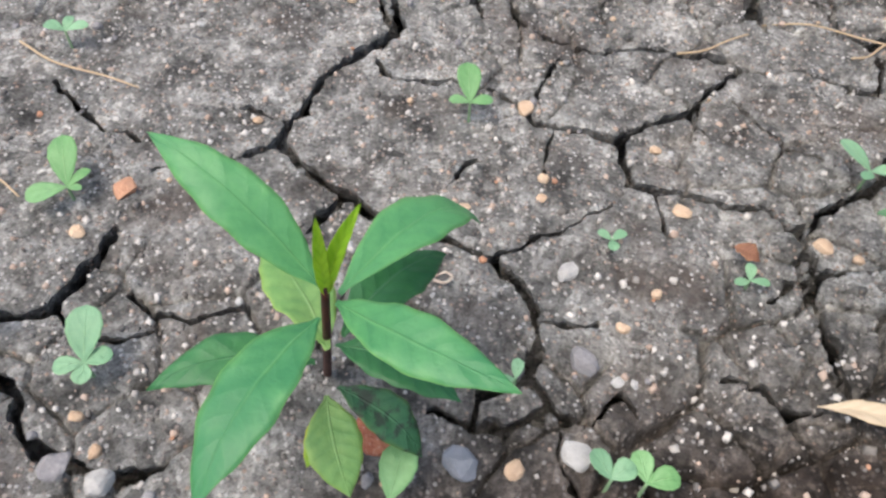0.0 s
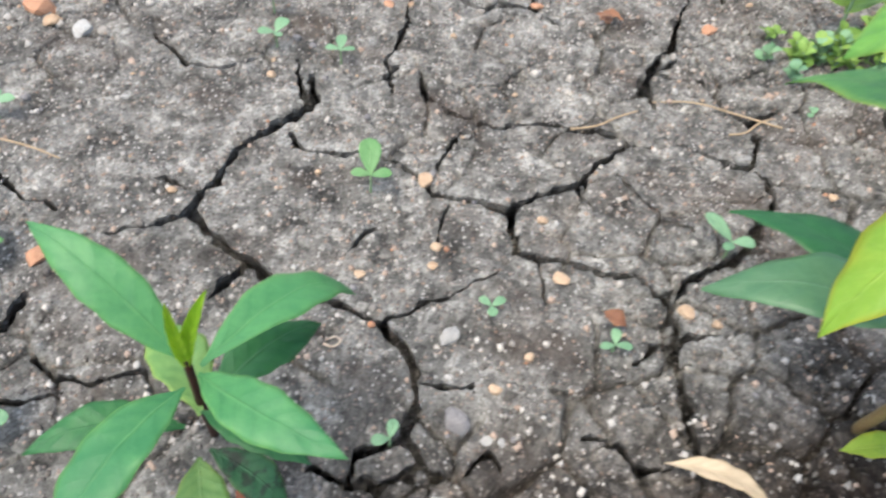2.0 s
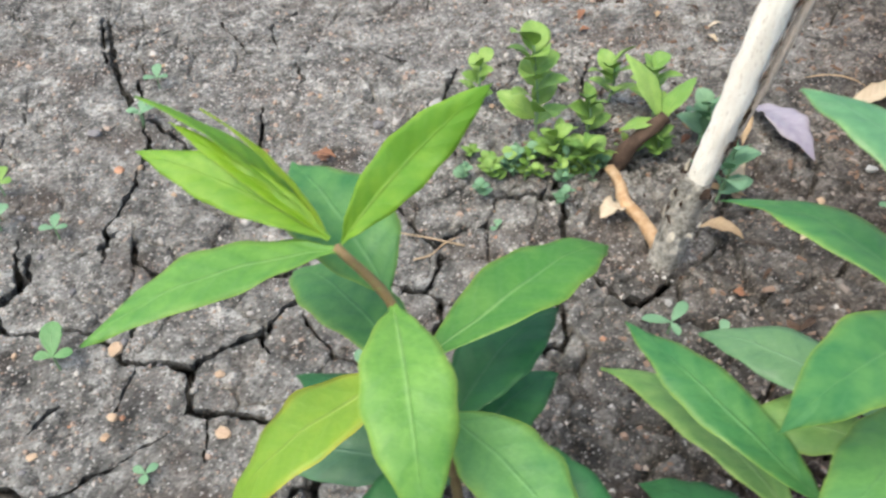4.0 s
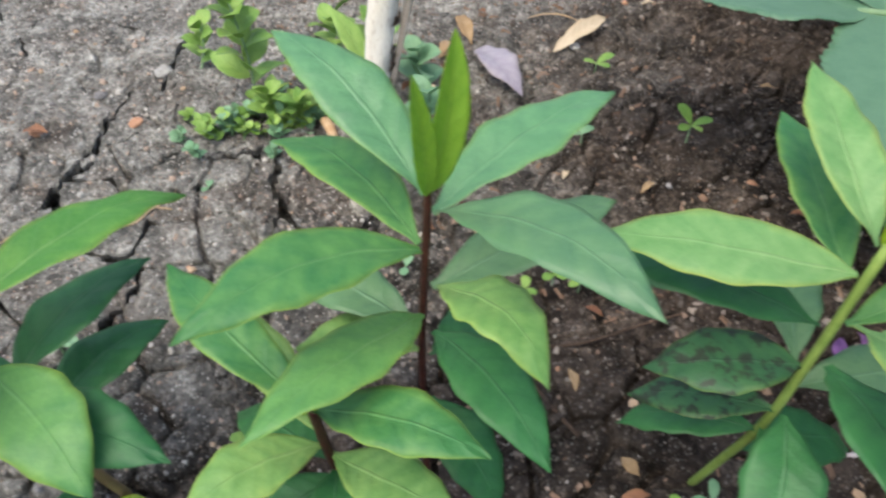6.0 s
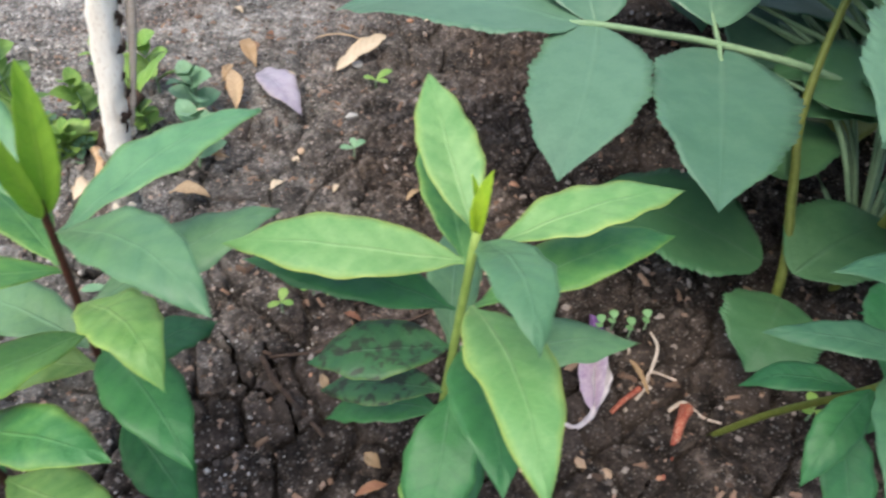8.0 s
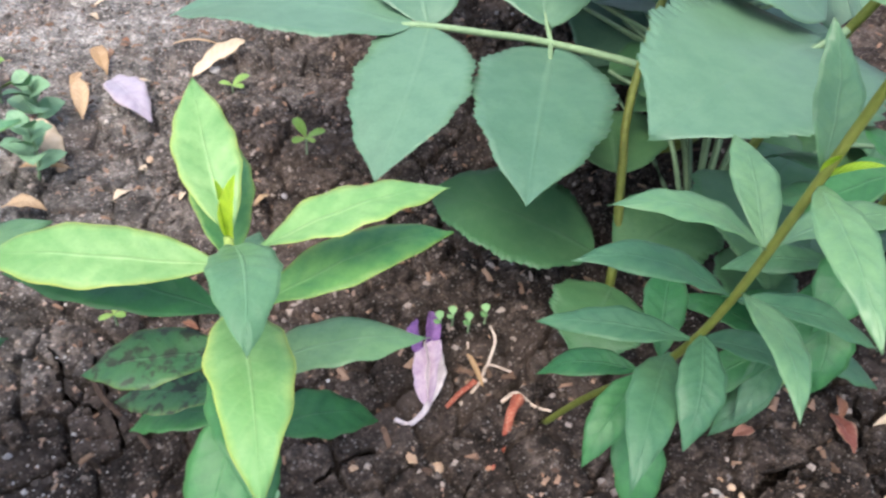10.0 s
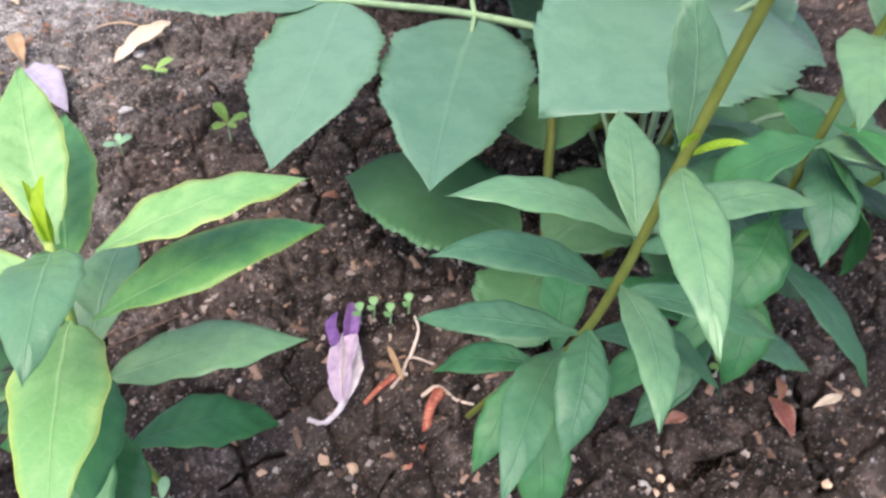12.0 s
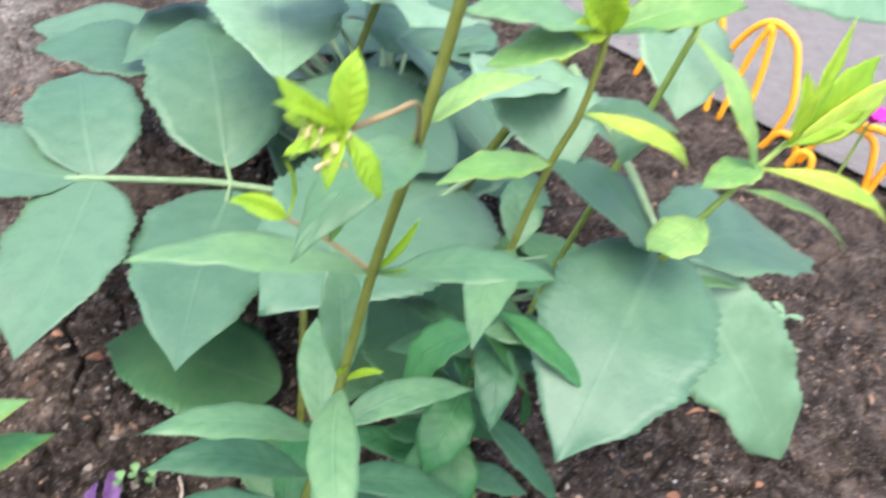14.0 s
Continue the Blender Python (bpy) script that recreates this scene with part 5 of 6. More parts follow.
def weed(x, y, height, spread, count, label, mat, seed, size=0.02):
    r = random.Random(seed)
    ob = stand("weed", on_ground(x, y, -0.003), label, "weed", "weeds in the bed")
    top = Vector((x + r.uniform(-0.01, 0.01), y + r.uniform(-0.01, 0.01), height))
    root = Vector(on_ground(x, y, -0.004))
    tube("stem", [root, (root + top) / 2 + Vector((0.003, 0, 0)), top], 0.0014, 0.0008, STEM_PALE, ob, sides=6)
    for k in range(count):
        f = 0.25 + 0.75 * k / max(1, count - 1)
        a = k * 2.4 + r.uniform(-0.3, 0.3)
        p = root.lerp(top, f)
        out = Vector((math.cos(a), math.sin(a), 0.25 + 0.5 * f)) * spread * (1.1 - 0.45 * f) * r.uniform(0.8, 1.15)
        leaf(p, p + out, size * r.uniform(0.8, 1.15), mat, ob, 0.12, r.uniform(-35, 35), 0.25, "point")
    return ob


weed(0.381, 0.551, 0.098, 0.036, 13, "pale green weed with oval leaves near the stake", WEED, 1, 0.024)
weed(0.335, 0.620, 0.045, 0.022, 9, "small pale green weed with oval leaves", WEED, 2, 0.014)
weed(0.395, 0.520, 0.034, 0.024, 14, "small pale green weed with oval leaves", WEED, 3, 0.011)
weed(0.418, 0.512, 0.030, 0.026, 14, "small pale green weed with oval leaves", WEED, 4, 0.012)
weed(0.510, 0.455, 0.050, 0.030, 8, "weed with round green leaves beside the stake", SPROUT, 6, 0.020)
weed(0.500, 0.580, 0.050, 0.028, 9, "pale green weed with oval leaves near the stake", WEED, 8, 0.018)
weed(0.465, 0.610, 0.045, 0.028, 9, "pale green weed with oval leaves near the stake", WEED, 9, 0.018)
weed(0.525, 0.535, 0.045, 0.030, 8, "weed with round green leaves beside the stake", SPROUT, 10, 0.020)
weed(0.430, 0.560, 0.040, 0.026, 8, "pale green weed with oval leaves near the stake", WEED, 11, 0.017)
weed(0.480, 0.520, 0.030, 0.022, 9, "low weed behind the stake", WEED, 7, 0.015)
for k in range(34):
    r = random.Random(50 + k)
    x, y = 0.385 + r.gauss(0, 0.040), 0.512 + r.gauss(0, 0.017)
    weed(x, y, 0.012 + 0.010 * r.random(), 0.011, 7, "tiny creeping weed on the soil", WEED if k % 3 else SPROUT, 60 + k, 0.008)

W = stand("dead_stem", on_ground(0.4343, 0.5045, -0.003), "dark brown dead stem with pale green leaves", "plant")
tube("stem", [on_ground(0.4343, 0.5045, -0.004), (0.4500, 0.5085, 0.0240), (0.4640, 0.5120, 0.0360), (0.4810, 0.5166, 0.0480)], 0.0078, 0.0058, BROWN, W, sides=12, lumps=0.3)
leaf((0.4768, 0.5156, 0.0425), (0.4549, 0.5635, 0.0814), 0.024, WEED, W, 0.10, 10)
leaf((0.4768, 0.5156, 0.0425), (0.5128, 0.5428, 0.0675), 0.024, WEED, W, 0.10, -20)
leaf((0.4768, 0.5156, 0.0425), (0.4435, 0.5195, 0.0353), 0.018, WEED, W, 0.10, 0)


def sprout(x, y, pairs, mat=None, label="small pale green seedling on the soil", tall=0.012):
    """A seedling: a thread of a stem and leaves given as direction in degrees, length and width."""
    ob = stand("seedling", on_ground(x, y, -0.002), label, "seedling", "seedlings on the soil")
    root = Vector(on_ground(x, y, -0.003))
    top = root + Vector((0, 0, tall + 0.003))
    tube("stem", [root, (root + top) / 2, top], 0.0009, 0.0007, STEM_PALE, ob, sides=6, n=3)
    for a, size, w, rise in pairs:
        d = Vector((math.cos(radians(a)), math.sin(radians(a)), rise)).normalized()
        leaf(top, top + d * size * 0.92, 0.80 * w, mat or SPROUT, ob, 0.08, 0, 0.15, "spoon")
    return ob


# ---- seedlings ----
sprout(0.020, 0.350, [(95, 0.026, 0.017, 0.5), (180, 0.013, 0.010, 0.1), (5, 0.014, 0.011, 0.1)], SEEDLING, "seedling with a heart-shaped leaf on the crust", 0.014)
sprout(-0.178, 0.278, [(105, 0.030, 0.018, 0.45), (215, 0.021, 0.015, 0.1), (40, 0.015, 0.008, 0.3), (-20, 0.010, 0.006, 0.2)], SEEDLING, "pale green seedling with oval leaves", 0.010)
sprout(-0.138, 0.181, [(95, 0.026, 0.019, 0.5), (200, 0.013, 0.011, 0.1), (20, 0.013, 0.011, 0.1), (-80, 0.011, 0.010, 0.0)], SPROUT, "pale green four-leaved seedling", 0.012)
sprout(-0.22, 0.400, [(170, 0.014, 0.010, 0.2), (10, 0.016, 0.010, 0.2), (80, 0.012, 0.008, 0.3)], SPROUT)
sprout(-0.19, 0.198, [(150, 0.014, 0.012, 0.2), (20, 0.012, 0.012, 0.2)], WEED)
sprout(0.090, 0.262, [(150, 0.009, 0.006, 0.2), (30, 0.009, 0.007, 0.2), (-90, 0.008, 0.007, 0.1)], SPROUT, tall=0.006)
sprout(0.152, 0.240, [(80, 0.010, 0.007, 0.3), (200, 0.010, 0.006, 0.2), (-20, 0.010, 0.006, 0.2)], SPROUT, tall=0.006)
sprout(0.228, 0.308, [(130, 0.024, 0.014, 0.3), (-10, 0.014, 0.011, 0.1), (230, 0.010, 0.008, 0.1)], SPROUT)
sprout(-0.0095, 0.129, [(75, 0.024, 0.018, 0.4), (-100, 0.014, 0.012, 0.2)], SEEDLING)
sprout(0.0738, 0.1395, [(120, 0.014, 0.011, 0.2), (30, 0.012, 0.011, 0.2)], SPROUT)
sprout(0.0872, 0.1385, [(100, 0.014, 0.011, 0.2), (10, 0.014, 0.012, 0.2)], SEEDLING)
sprout(-0.058, 0.494, [(60, 0.016, 0.012, 0.3), (200, 0.014, 0.010, 0.2), (-60, 0.010, 0.008, 0.2)], SPROUT)
sprout(-0.066, 0.535, [(80, 0.018, 0.012, 0.4), (180, 0.012, 0.010, 0.2), (0, 0.012, 0.010, 0.2)], WEED)
sprout(-0.010, 0.478, [(90, 0.014, 0.010, 0.4), (190, 0.012, 0.008, 0.2), (-10, 0.012, 0.008, 0.2)], SPROUT)
sprout(0.035, 0.690, [(90, 0.018, 0.012, 0.4), (200, 0.014, 0.010, 0.2), (-20, 0.014, 0.010, 0.2)], SPROUT)
sprout(0.030, 0.625, [(30, 0.016, 0.012, 0.2), (160, 0.014, 0.010, 0.2)], SPROUT)
sprout(-0.17, 0.62, [(60, 0.020, 0.014, 0.4), (160, 0.018, 0.014, 0.3), (-60, 0.012, 0.010, 0.2)], WEED)
sprout(0.329, 0.450, [(70, 0.009, 0.008, 0.2), (220, 0.008, 0.006, 0.2)], SPROUT, tall=0.006)
sprout(0.424, 0.326, [(170, 0.022, 0.011, 0.1), (40, 0.020, 0.010, 0.3), (-90, 0.014, 0.008, 0.1)], SPROUT, "pale green three-leaved seedling")
sprout(0.458, 0.318, [(60, 0.012, 0.009, 0.3), (240, 0.010, 0.008, 0.1)], SPROUT, tall=0.006)
sprout(0.725, 0.392, [(100, 0.024, 0.012, 0.5), (200, 0.018, 0.010, 0.2), (-10, 0.020, 0.011, 0.3), (-80, 0.014, 0.008, 0.2)], WEED, "bright green seedling on dark soil", 0.018)
sprout(0.640, 0.420, [(20, 0.014, 0.009, 0.2), (170, 0.014, 0.009, 0.2), (80, 0.012, 0.007, 0.4)], SPROUT)
sprout(0.700, 0.520, [(10, 0.022, 0.013, 0.3), (-60, 0.016, 0.010, 0.2), (150, 0.014, 0.009, 0.2)], WEED)
for x, y in ((0.530, 0.272), (0.556, 0.280), (0.572, 0.270)):
    sprout(x, y, [(60, 0.012, 0.009, 0.3), (200, 0.012, 0.008, 0.2), (-50, 0.011, 0.008, 0.2)], WEED, "low round-leaved seedling on dark soil", 0.012)
for x, y in ((0.732, 0.164), (0.743, 0.164), (0.750, 0.153), (0.766, 0.155)):
    sprout(x, y, [(70, 0.008, 0.008, 0.4), (200, 0.007, 0.007, 0.3)], SEEDLING, "low round-leaved seedling by a fallen flower", 0.012)
sprout(0.575, 0.100, [(60, 0.014, 0.008, 0.3), (170, 0.014, 0.008, 0.2), (-60, 0.012, 0.008, 0.2)], SPROUT)
sprout(0.55, 0.098, [(60, 0.014, 0.009, 0.3), (-70, 0.014, 0.009, 0.2)], WEED)
sprout(0.820, 0.048, [(60, 0.014, 0.010, 0.3), (-70, 0.012, 0.009, 0.2), (170, 0.010, 0.008, 0.2)], WEED)
sprout(0.925, 0.008, [(60, 0.012, 0.008, 0.3), (-70, 0.012, 0.008, 0.2), (170, 0.010, 0.007, 0.2)], WEED)
sprout(1.005, -0.105, [(90, 0.012, 0.008, 0.3), (-70, 0.012, 0.008, 0.2)], WEED)
sprout(1.38, -0.06, [(90, 0.022, 0.014, 0.3), (-70, 0.020, 0.012, 0.2), (180, 0.018, 0.012, 0.2)], SPROUT)
sprout(0.335, 0.215, [(80, 0.014, 0.010, 0.3), (200, 0.012, 0.008, 0.2), (-20, 0.012, 0.008, 0.2)], WEED)
sprout(0.03, 0.30 + 0.33, [(80, 0.014, 0.010, 0.3), (200, 0.012, 0.008, 0.2)], SPROUT)
sprout(0.04, 0.185, [(80, 0.010, 0.007, 0.3), (200, 0.010, 0.007, 0.2)], SPROUT, tall=0.005)


# ---- fallen leaves, petals and twigs ----
def fallen(name, x, y, turn, size, width, mat, label, arch=0.15, twist=0, fold=0.4, up=0.004, shape="lance", category="fallen leaf", wave=0.05, tilt=0.0):
    d = Vector((math.cos(radians(turn)), math.sin(radians(turn)), 0)) * size
    b = Vector((x, y, max(ground_at(x, y), ground_at(x + d.x, y + d.y)) + up))
    ob = leaf(b, b + d + Vector((0, 0, tilt)), width, mat, None, arch, twist, fold, shape, wave, name=name)
    return tagged(ob, label, category)


fallen("fallen_leaf", 0.165, 0.176, -25, 0.050, 0.011, STRAW, "straw-coloured dry leaf lying on the crust")
fallen("fallen_leaf", 0.250, 0.185, 0, 0.035, 0.014, PHLOX_YELLOW, "yellowed leaf with brown edge on the soil")
fallen("fallen_petal", 0.598, 0.580, -79, 0.088, 0.034, PETAL, "faded lilac petal curled on dark soil", category="petal", fold=0.3)
fallen("fallen_leaf", 0.597, 0.590, 86, 0.055, 0.016, DRY, "brown curled dry leaf on the soil")
fallen("fallen_leaf", 0.575, 0.600, -120, 0.030, 0.010, DRY, "brown curled dry leaf on the soil")
fallen("fallen_leaf", 0.560, 0.520, 80, 0.050, 0.016, DRY, "tan dry leaf curled beside the stake", tilt=0.012)
chip = leaf((0.5190, 0.5010, 0.034), on_ground(0.5336, 0.4600, 0.006), 0.022, STRAW, None, 0.04, 0, 0.5, "lance", 0.08, name="fallen_leaf", thick=0.0008)
tagged(chip, "pale straw-coloured dry leaf leaning beside the stake", "fallen leaf")
chip = leaf((0.5000, 0.4640, 0.014), on_ground(0.5370, 0.4560, 0.004), 0.008, HUSK, None, 0.04, 0, 0.7, "strap", 0.06, name="fallen_leaf", thick=0.0010)
tagged(chip, "narrow orange-brown dry leaf on the soil", "fallen leaf")
husk = tube("fallen_leaf", [on_ground(0.4335, 0.5000, 0.006), on_ground(0.4360, 0.4800, 0.008), on_ground(0.4330, 0.4560, 0.010), on_ground(0.4410, 0.4300, 0.009), on_ground(0.4430, 0.4020, 0.004)], 0.0042, 0.0052, HUSK, sides=12, n=8, lumps=0.55)
tagged(husk, "tan curled dry leaf at the foot of the stake", "fallen leaf")
husk = leaf(on_ground(0.4310, 0.4500, 0.010), on_ground(0.4090, 0.4420, 0.007), 0.017, STRAW, None, 0.20, 0, 0.6, "oval", 0.12, name="fallen_leaf", thick=0.0010)
tagged(husk, "pale tan dry leaf scrap at the foot of the stake", "fallen leaf")
fallen("fallen_leaf", 0.480, 0.420, -30, 0.034, 0.014, DRY, "tan curled dry leaf at the foot of the stake")
scrap = tube("fallen_leaf", [on_ground(0.7490, 0.0860, 0.004), on_ground(0.7360, 0.0770, 0.005), on_ground(0.7230, 0.0650, 0.004), on_ground(0.7080, 0.0540, 0.002)], 0.0044, 0.0011, RED_ROLL, sides=10, n=8, lumps=0.4)
tagged(scrap, "red and tan rolled dry leaf on dark soil", "fallen leaf")
fallen("fallen_leaf", 0.943, -0.024, -110, 0.031, 0.015, RED_DRY, "red-brown dry leaf chip on the soil")
fallen("fallen_leaf", 0.866, -0.003, -15, 0.018, 0.009, RED_DRY, "red-brown dry leaf chip on the soil")
fallen("fallen_leaf", 0.962, -0.045, -10, 0.026, 0.007, STRAW, "straw-coloured leaf scrap on the soil")
fallen("fallen_leaf", 1.175, -0.075, -60, 0.050, 0.020, DRY, "tan dry leaf standing on the soil", tilt=0.010)
fallen("fallen_leaf", 1.21, -0.11, -30, 0.040, 0.016, RUST, "red-brown dry leaf on the soil")
scrap = leaf(on_ground(0.671, 0.556, 0.006), on_ground(0.736, 0.581, 0.010), 0.017, STRAW, None, 0.08, 10, 0.4, "oval", 0.10, name="fallen_leaf", thick=0.0008)
tagged(scrap, "whitish dry leaf scrap by a seedling", "fallen leaf")
fallen("fallen_leaf", 0.150, 0.262, -40, 0.014, 0.010, RUST, "brown curled leaf scrap on the crust")
fallen("fallen_leaf", 0.668, 0.620, -30, 0.060, 0.003, DRY, "thin tan stalk on the soil", shape="strap")
fallen("fallen_leaf", 0.205, 0.548, 160, 0.022, 0.012, RUST, "brown leaf scrap on the crust")
for k in range(70):
    r = random.Random(300 + k)
    x, y = r.uniform(0.45, 1.35), r.uniform(-0.15, 0.8)
    fallen("leaf_scrap", x, y, r.uniform(0, 360), r.uniform(0.008, 0.024), r.uniform(0.004, 0.009), r.choice((DRY, RUST, RUST, BROWN, STRAW)), "small brown plant scrap on dark soil", up=0.001, category="plant scrap")

flower = stand("fallen_flower", on_ground(0.705, 0.135), "withered purple and white flower lying on soil", "flower")
tube("tail", [on_ground(0.668, 0.112, 0.003), on_ground(0.676, 0.106, 0.003), on_ground(0.687, 0.107, 0.005), on_ground(0.694, 0.112, 0.006)], 0.0015, 0.0026, WITHERED, flower, "whitish curled tail")
for base, tip, w, m, tw in (
    ((0.690, 0.108, 0.005), (0.722, 0.150, 0.012), 0.019, LILAC, -20), ((0.691, 0.109, 0.006), (0.716, 0.156, 0.010), 0.016, WITHERED, 30),
    ((0.708, 0.140, 0.011), (0.733, 0.178, 0.014), 0.011, PURPLE, 10), ((0.708, 0.142, 0.010), (0.722, 0.180, 0.008), 0.010, PURPLE, -40),
    ((0.708, 0.136, 0.010), (0.732, 0.155, 0.006), 0.008, PURPLE, 60),
):
    g = ground_at(base[0], base[1])
    leaf((base[0], base[1], g + base[2]), (tip[0], tip[1], g + tip[2]), w, m, flower, 0.10, tw, 0.7, "oval", 0.09, name="petal", label="crumpled lilac petal" if m is not PURPLE else "deep purple petal")
twig = stand("dry_root", on_ground(0.75, 0.12), "pale forked dry roots lying on the soil", "root")
for line in (((0.715, 0.105), (0.735, 0.112), (0.748, 0.122), (0.758, 0.108)), ((0.748, 0.122), (0.762, 0.135), (0.768, 0.150)), ((0.738, 0.110), (0.740, 0.130), (0.745, 0.145)), ((0.738, 0.090), (0.750, 0.090), (0.757, 0.078), (0.764, 0.068))):
    tube("root", [on_ground(x, y, 0.004) for x, y in line], 0.0015, 0.0009, ROOT, twig, sides=6, lumps=0.3)
scrap = tube("fallen_leaf", [on_ground(0.7050, 0.1070, 0.003), on_ground(0.7180, 0.1100, 0.004), on_ground(0.7310, 0.1125, 0.003)], 0.0014, 0.0022, RED_ROLL, sides=8, n=8, lumps=0.4)
tagged(scrap, "thin red dry scrap beside a root", "fallen leaf")
fallen("fallen_leaf", 0.738, 0.135, -100, 0.030, 0.004, DRY, "thin tan dry scrap beside a root", shape="strap")


def straw(x, y, turn, size, mat, label, r=0.0008):
    d = Vector((math.cos(radians(turn)), math.sin(radians(turn)), 0)) * size
    p = [on_ground(x + d.x * f, y + d.y * f, 0.0025) for f in (0, 0.35, 0.7, 1)]
    p[1] = (p[1][0] + 0.05 * d.y, p[1][1] - 0.05 * d.x, p[1][2])
    ob = tube("dry_stalk", p, r, r * 0.7, mat, sides=6)
    return tagged(ob, label, "stalk")


curl = tube("root_scrap", [on_ground(0.004, 0.2370, 0.002), on_ground(0.009, 0.2350, 0.003), on_ground(0.0125, 0.2385, 0.003), on_ground(0.0095, 0.2415, 0.003), on_ground(0.0065, 0.2400, 0.003)], 0.0008, 0.0005, ROOT, sides=6)
tagged(curl, "tiny white curled root scrap on the crust", "root")
straw(0.150, 0.418, 25, 0.055, STRAW, "thin straw stalk on the crust")
straw(-0.25, 0.315, -40, 0.060, STRAW, "thin straw stalk on the crust")
straw(-0.25, 0.40, -25, 0.090, STRAW, "thin straw stalk on the crust")
straw(0.26, 0.42, 30, 0.04, STRAW, "thin straw stalk on the crust")
straw(0.51, 0.235, -5, 0.12, BROWN, "thin brown stalk on dark soil", 0.0012)
straw(0.505, 0.235, -75, 0.075, BROWN, "dark brown twig on dark soil", 0.0022)
straw(0.58, 0.26, -10, 0.05, BROWN, "thin brown stalk on dark soil", 0.001)
straw(0.30, 0.43, 160, 0.09, STRAW, "thin straw stalk on the crust")

# ---- stones ----
SPOTS = [
    ("brick_chip", -0.0170, 0.1600, 0.025, BRICK, "rounded red brick chip half set in soil"),
    ("stone", 0.0673, 0.2451, 0.015, STONE_WHITE, "flat whitish stone on the crust"),
    ("stone", 0.053, 0.362, 0.013, STONE_TAN, "tan stone beside a crack"),
    ("stone", 0.130, 0.288, 0.012, STONE_TAN, "tan stone on the crust"),
    ("stone", 0.0628, 0.1533, 0.017, STONE_WHITE, "whitish stone on the crust"),
    ("stone", 0.0387, 0.1465, 0.011, STONE_TAN, "orange-tan stone on the crust"),
    ("brick_chip", -0.1552, 0.2861, 0.016, ORANGE_CHIP, "orange brick chip on the crust"),
    ("stone", -0.1693, 0.2568, 0.010, STONE_TAN, "tan stone on the crust"),
    ("stone", -0.1219, 0.1355, 0.015, STONE_WHITE, "pale stone at a crack"),
    ("stone", -0.1409, 0.1421, 0.016, STONE_GREY, "grey stone at a crack"),
    ("stone", 0.070, 0.197, 0.018, STONE_GREY, "flat grey stone on the crust"),
    ("stone", 0.090, 0.214, 0.008, STONE_TAN, "small tan stone on the crust"),
    ("stone", 0.085, 0.188, 0.007, STONE_WHITE, "small whitish stone on the crust"),
    ("stone", 0.092, 0.187, 0.006, STONE_WHITE, "small whitish stone on the crust"),
    ("stone", 0.213, 0.262, 0.009, STONE_WHITE, "white stone beside a crack"),
    ("stone", 0.018, 0.286, 0.008, STONE_TAN, "small tan stone on the crust"),
    ("stone", 0.275, 0.549, 0.016, ORANGE_CHIP, "orange-brown stone on the crust"),
    ("stone", 0.328, 0.543, 0.010, STONE_WHITE, "white stone on the crust"),
    ("brick_chip", 0.194, 0.556, 0.014, ORANGE_CHIP, "orange brick chip on the crust"),
    ("stone", 0.140, 0.575, 0.012, ORANGE_CHIP, "orange-brown stone on the crust"),
    ("stone", 0.302, 0.620, 0.020, STONE_WHITE, "flat whitish stone on the crust"),
    ("stone", -0.20, 0.500, 0.022, STONE_WHITE, "whitish stone on the crust"),
    ("brick_chip", -0.24, 0.530, 0.030, ORANGE_CHIP, "pale orange brick chip on the crust"),
    ("stone", -0.225, 0.51, 0.016, STONE_TAN, "tan stone on the crust"),
    ("stone", 0.565, 0.172, 0.010, STONE_TAN, "tan stone on dark soil"),
    ("stone", 0.665, 0.085, 0.011, STONE_TAN, "tan stone on dark soil"),
    ("stone", 0.630, 0.095, 0.008, STONE_TAN, "tan stone on dark soil"),
    ("stone", 0.66, 0.48, 0.014, STONE_WHITE, "whitish stone on dark soil"),
    ("stone", 0.60, 0.45, 0.010, STONE_TAN, "tan stone on dark soil"),
    ("stone", 0.76, 0.34, 0.010, ORANGE_CHIP, "orange stone on dark soil"),
    ("stone", 0.93, -0.085, 0.009, STONE_TAN, "tan stone on dark soil"),
    ("stone", 0.53, 0.46, 0.012, STONE_TAN, "tan stone on dark soil"),
    ("stone", 0.245, 0.60, 0.014, STONE_GREY, "grey stone on the crust"),
    ("stone", -0.01, 0.61, 0.016, STONE_GREY, "dark grey stone on the crust"),
    ("stone", 0.0175, 0.1480, 0.020, STONE_SLATE, "dark bluish slate chip set in the soil"),
    ("stone", 0.1233, 0.3330, 0.009, STONE_TAN, "small tan stone on the crust"),
    ("stone", 0.0585, 0.2944, 0.008, STONE_TAN, "small tan stone on the crust"),
    ("stone", 0.1951, 0.2662, 0.012, STONE_TAN, "tan stone beside a crack"),
    ("stone", 0.6770, 0.0725, 0.012, STONE_TAN, "tan stone on dark soil"),
    ("stone", 0.6945, 0.5588, 0.016, STONE_WHITE, "whitish stone on dark soil"),
    ("stone", 0.8348, -0.0233, 0.0060, STONE_TAN, "small pale stone on dark soil"),
    ("stone", 0.8369, -0.0301, 0.0067, STONE_TAN, "small pale stone on dark soil"),
    ("stone", 0.8243, -0.0276, 0.010, STONE_WHITE, "small whitish stone on dark soil"),
    ("stone", 0.8371, -0.0385, 0.0060, STONE_TAN, "small pale stone on dark soil"),
    ("stone", 0.8272, -0.0355, 0.0067, STONE_TAN, "small pale stone on dark soil"),
    ("stone", 0.02, 0.56, 0.012, ORANGE_CHIP, "pale orange stone on the crust"),
]
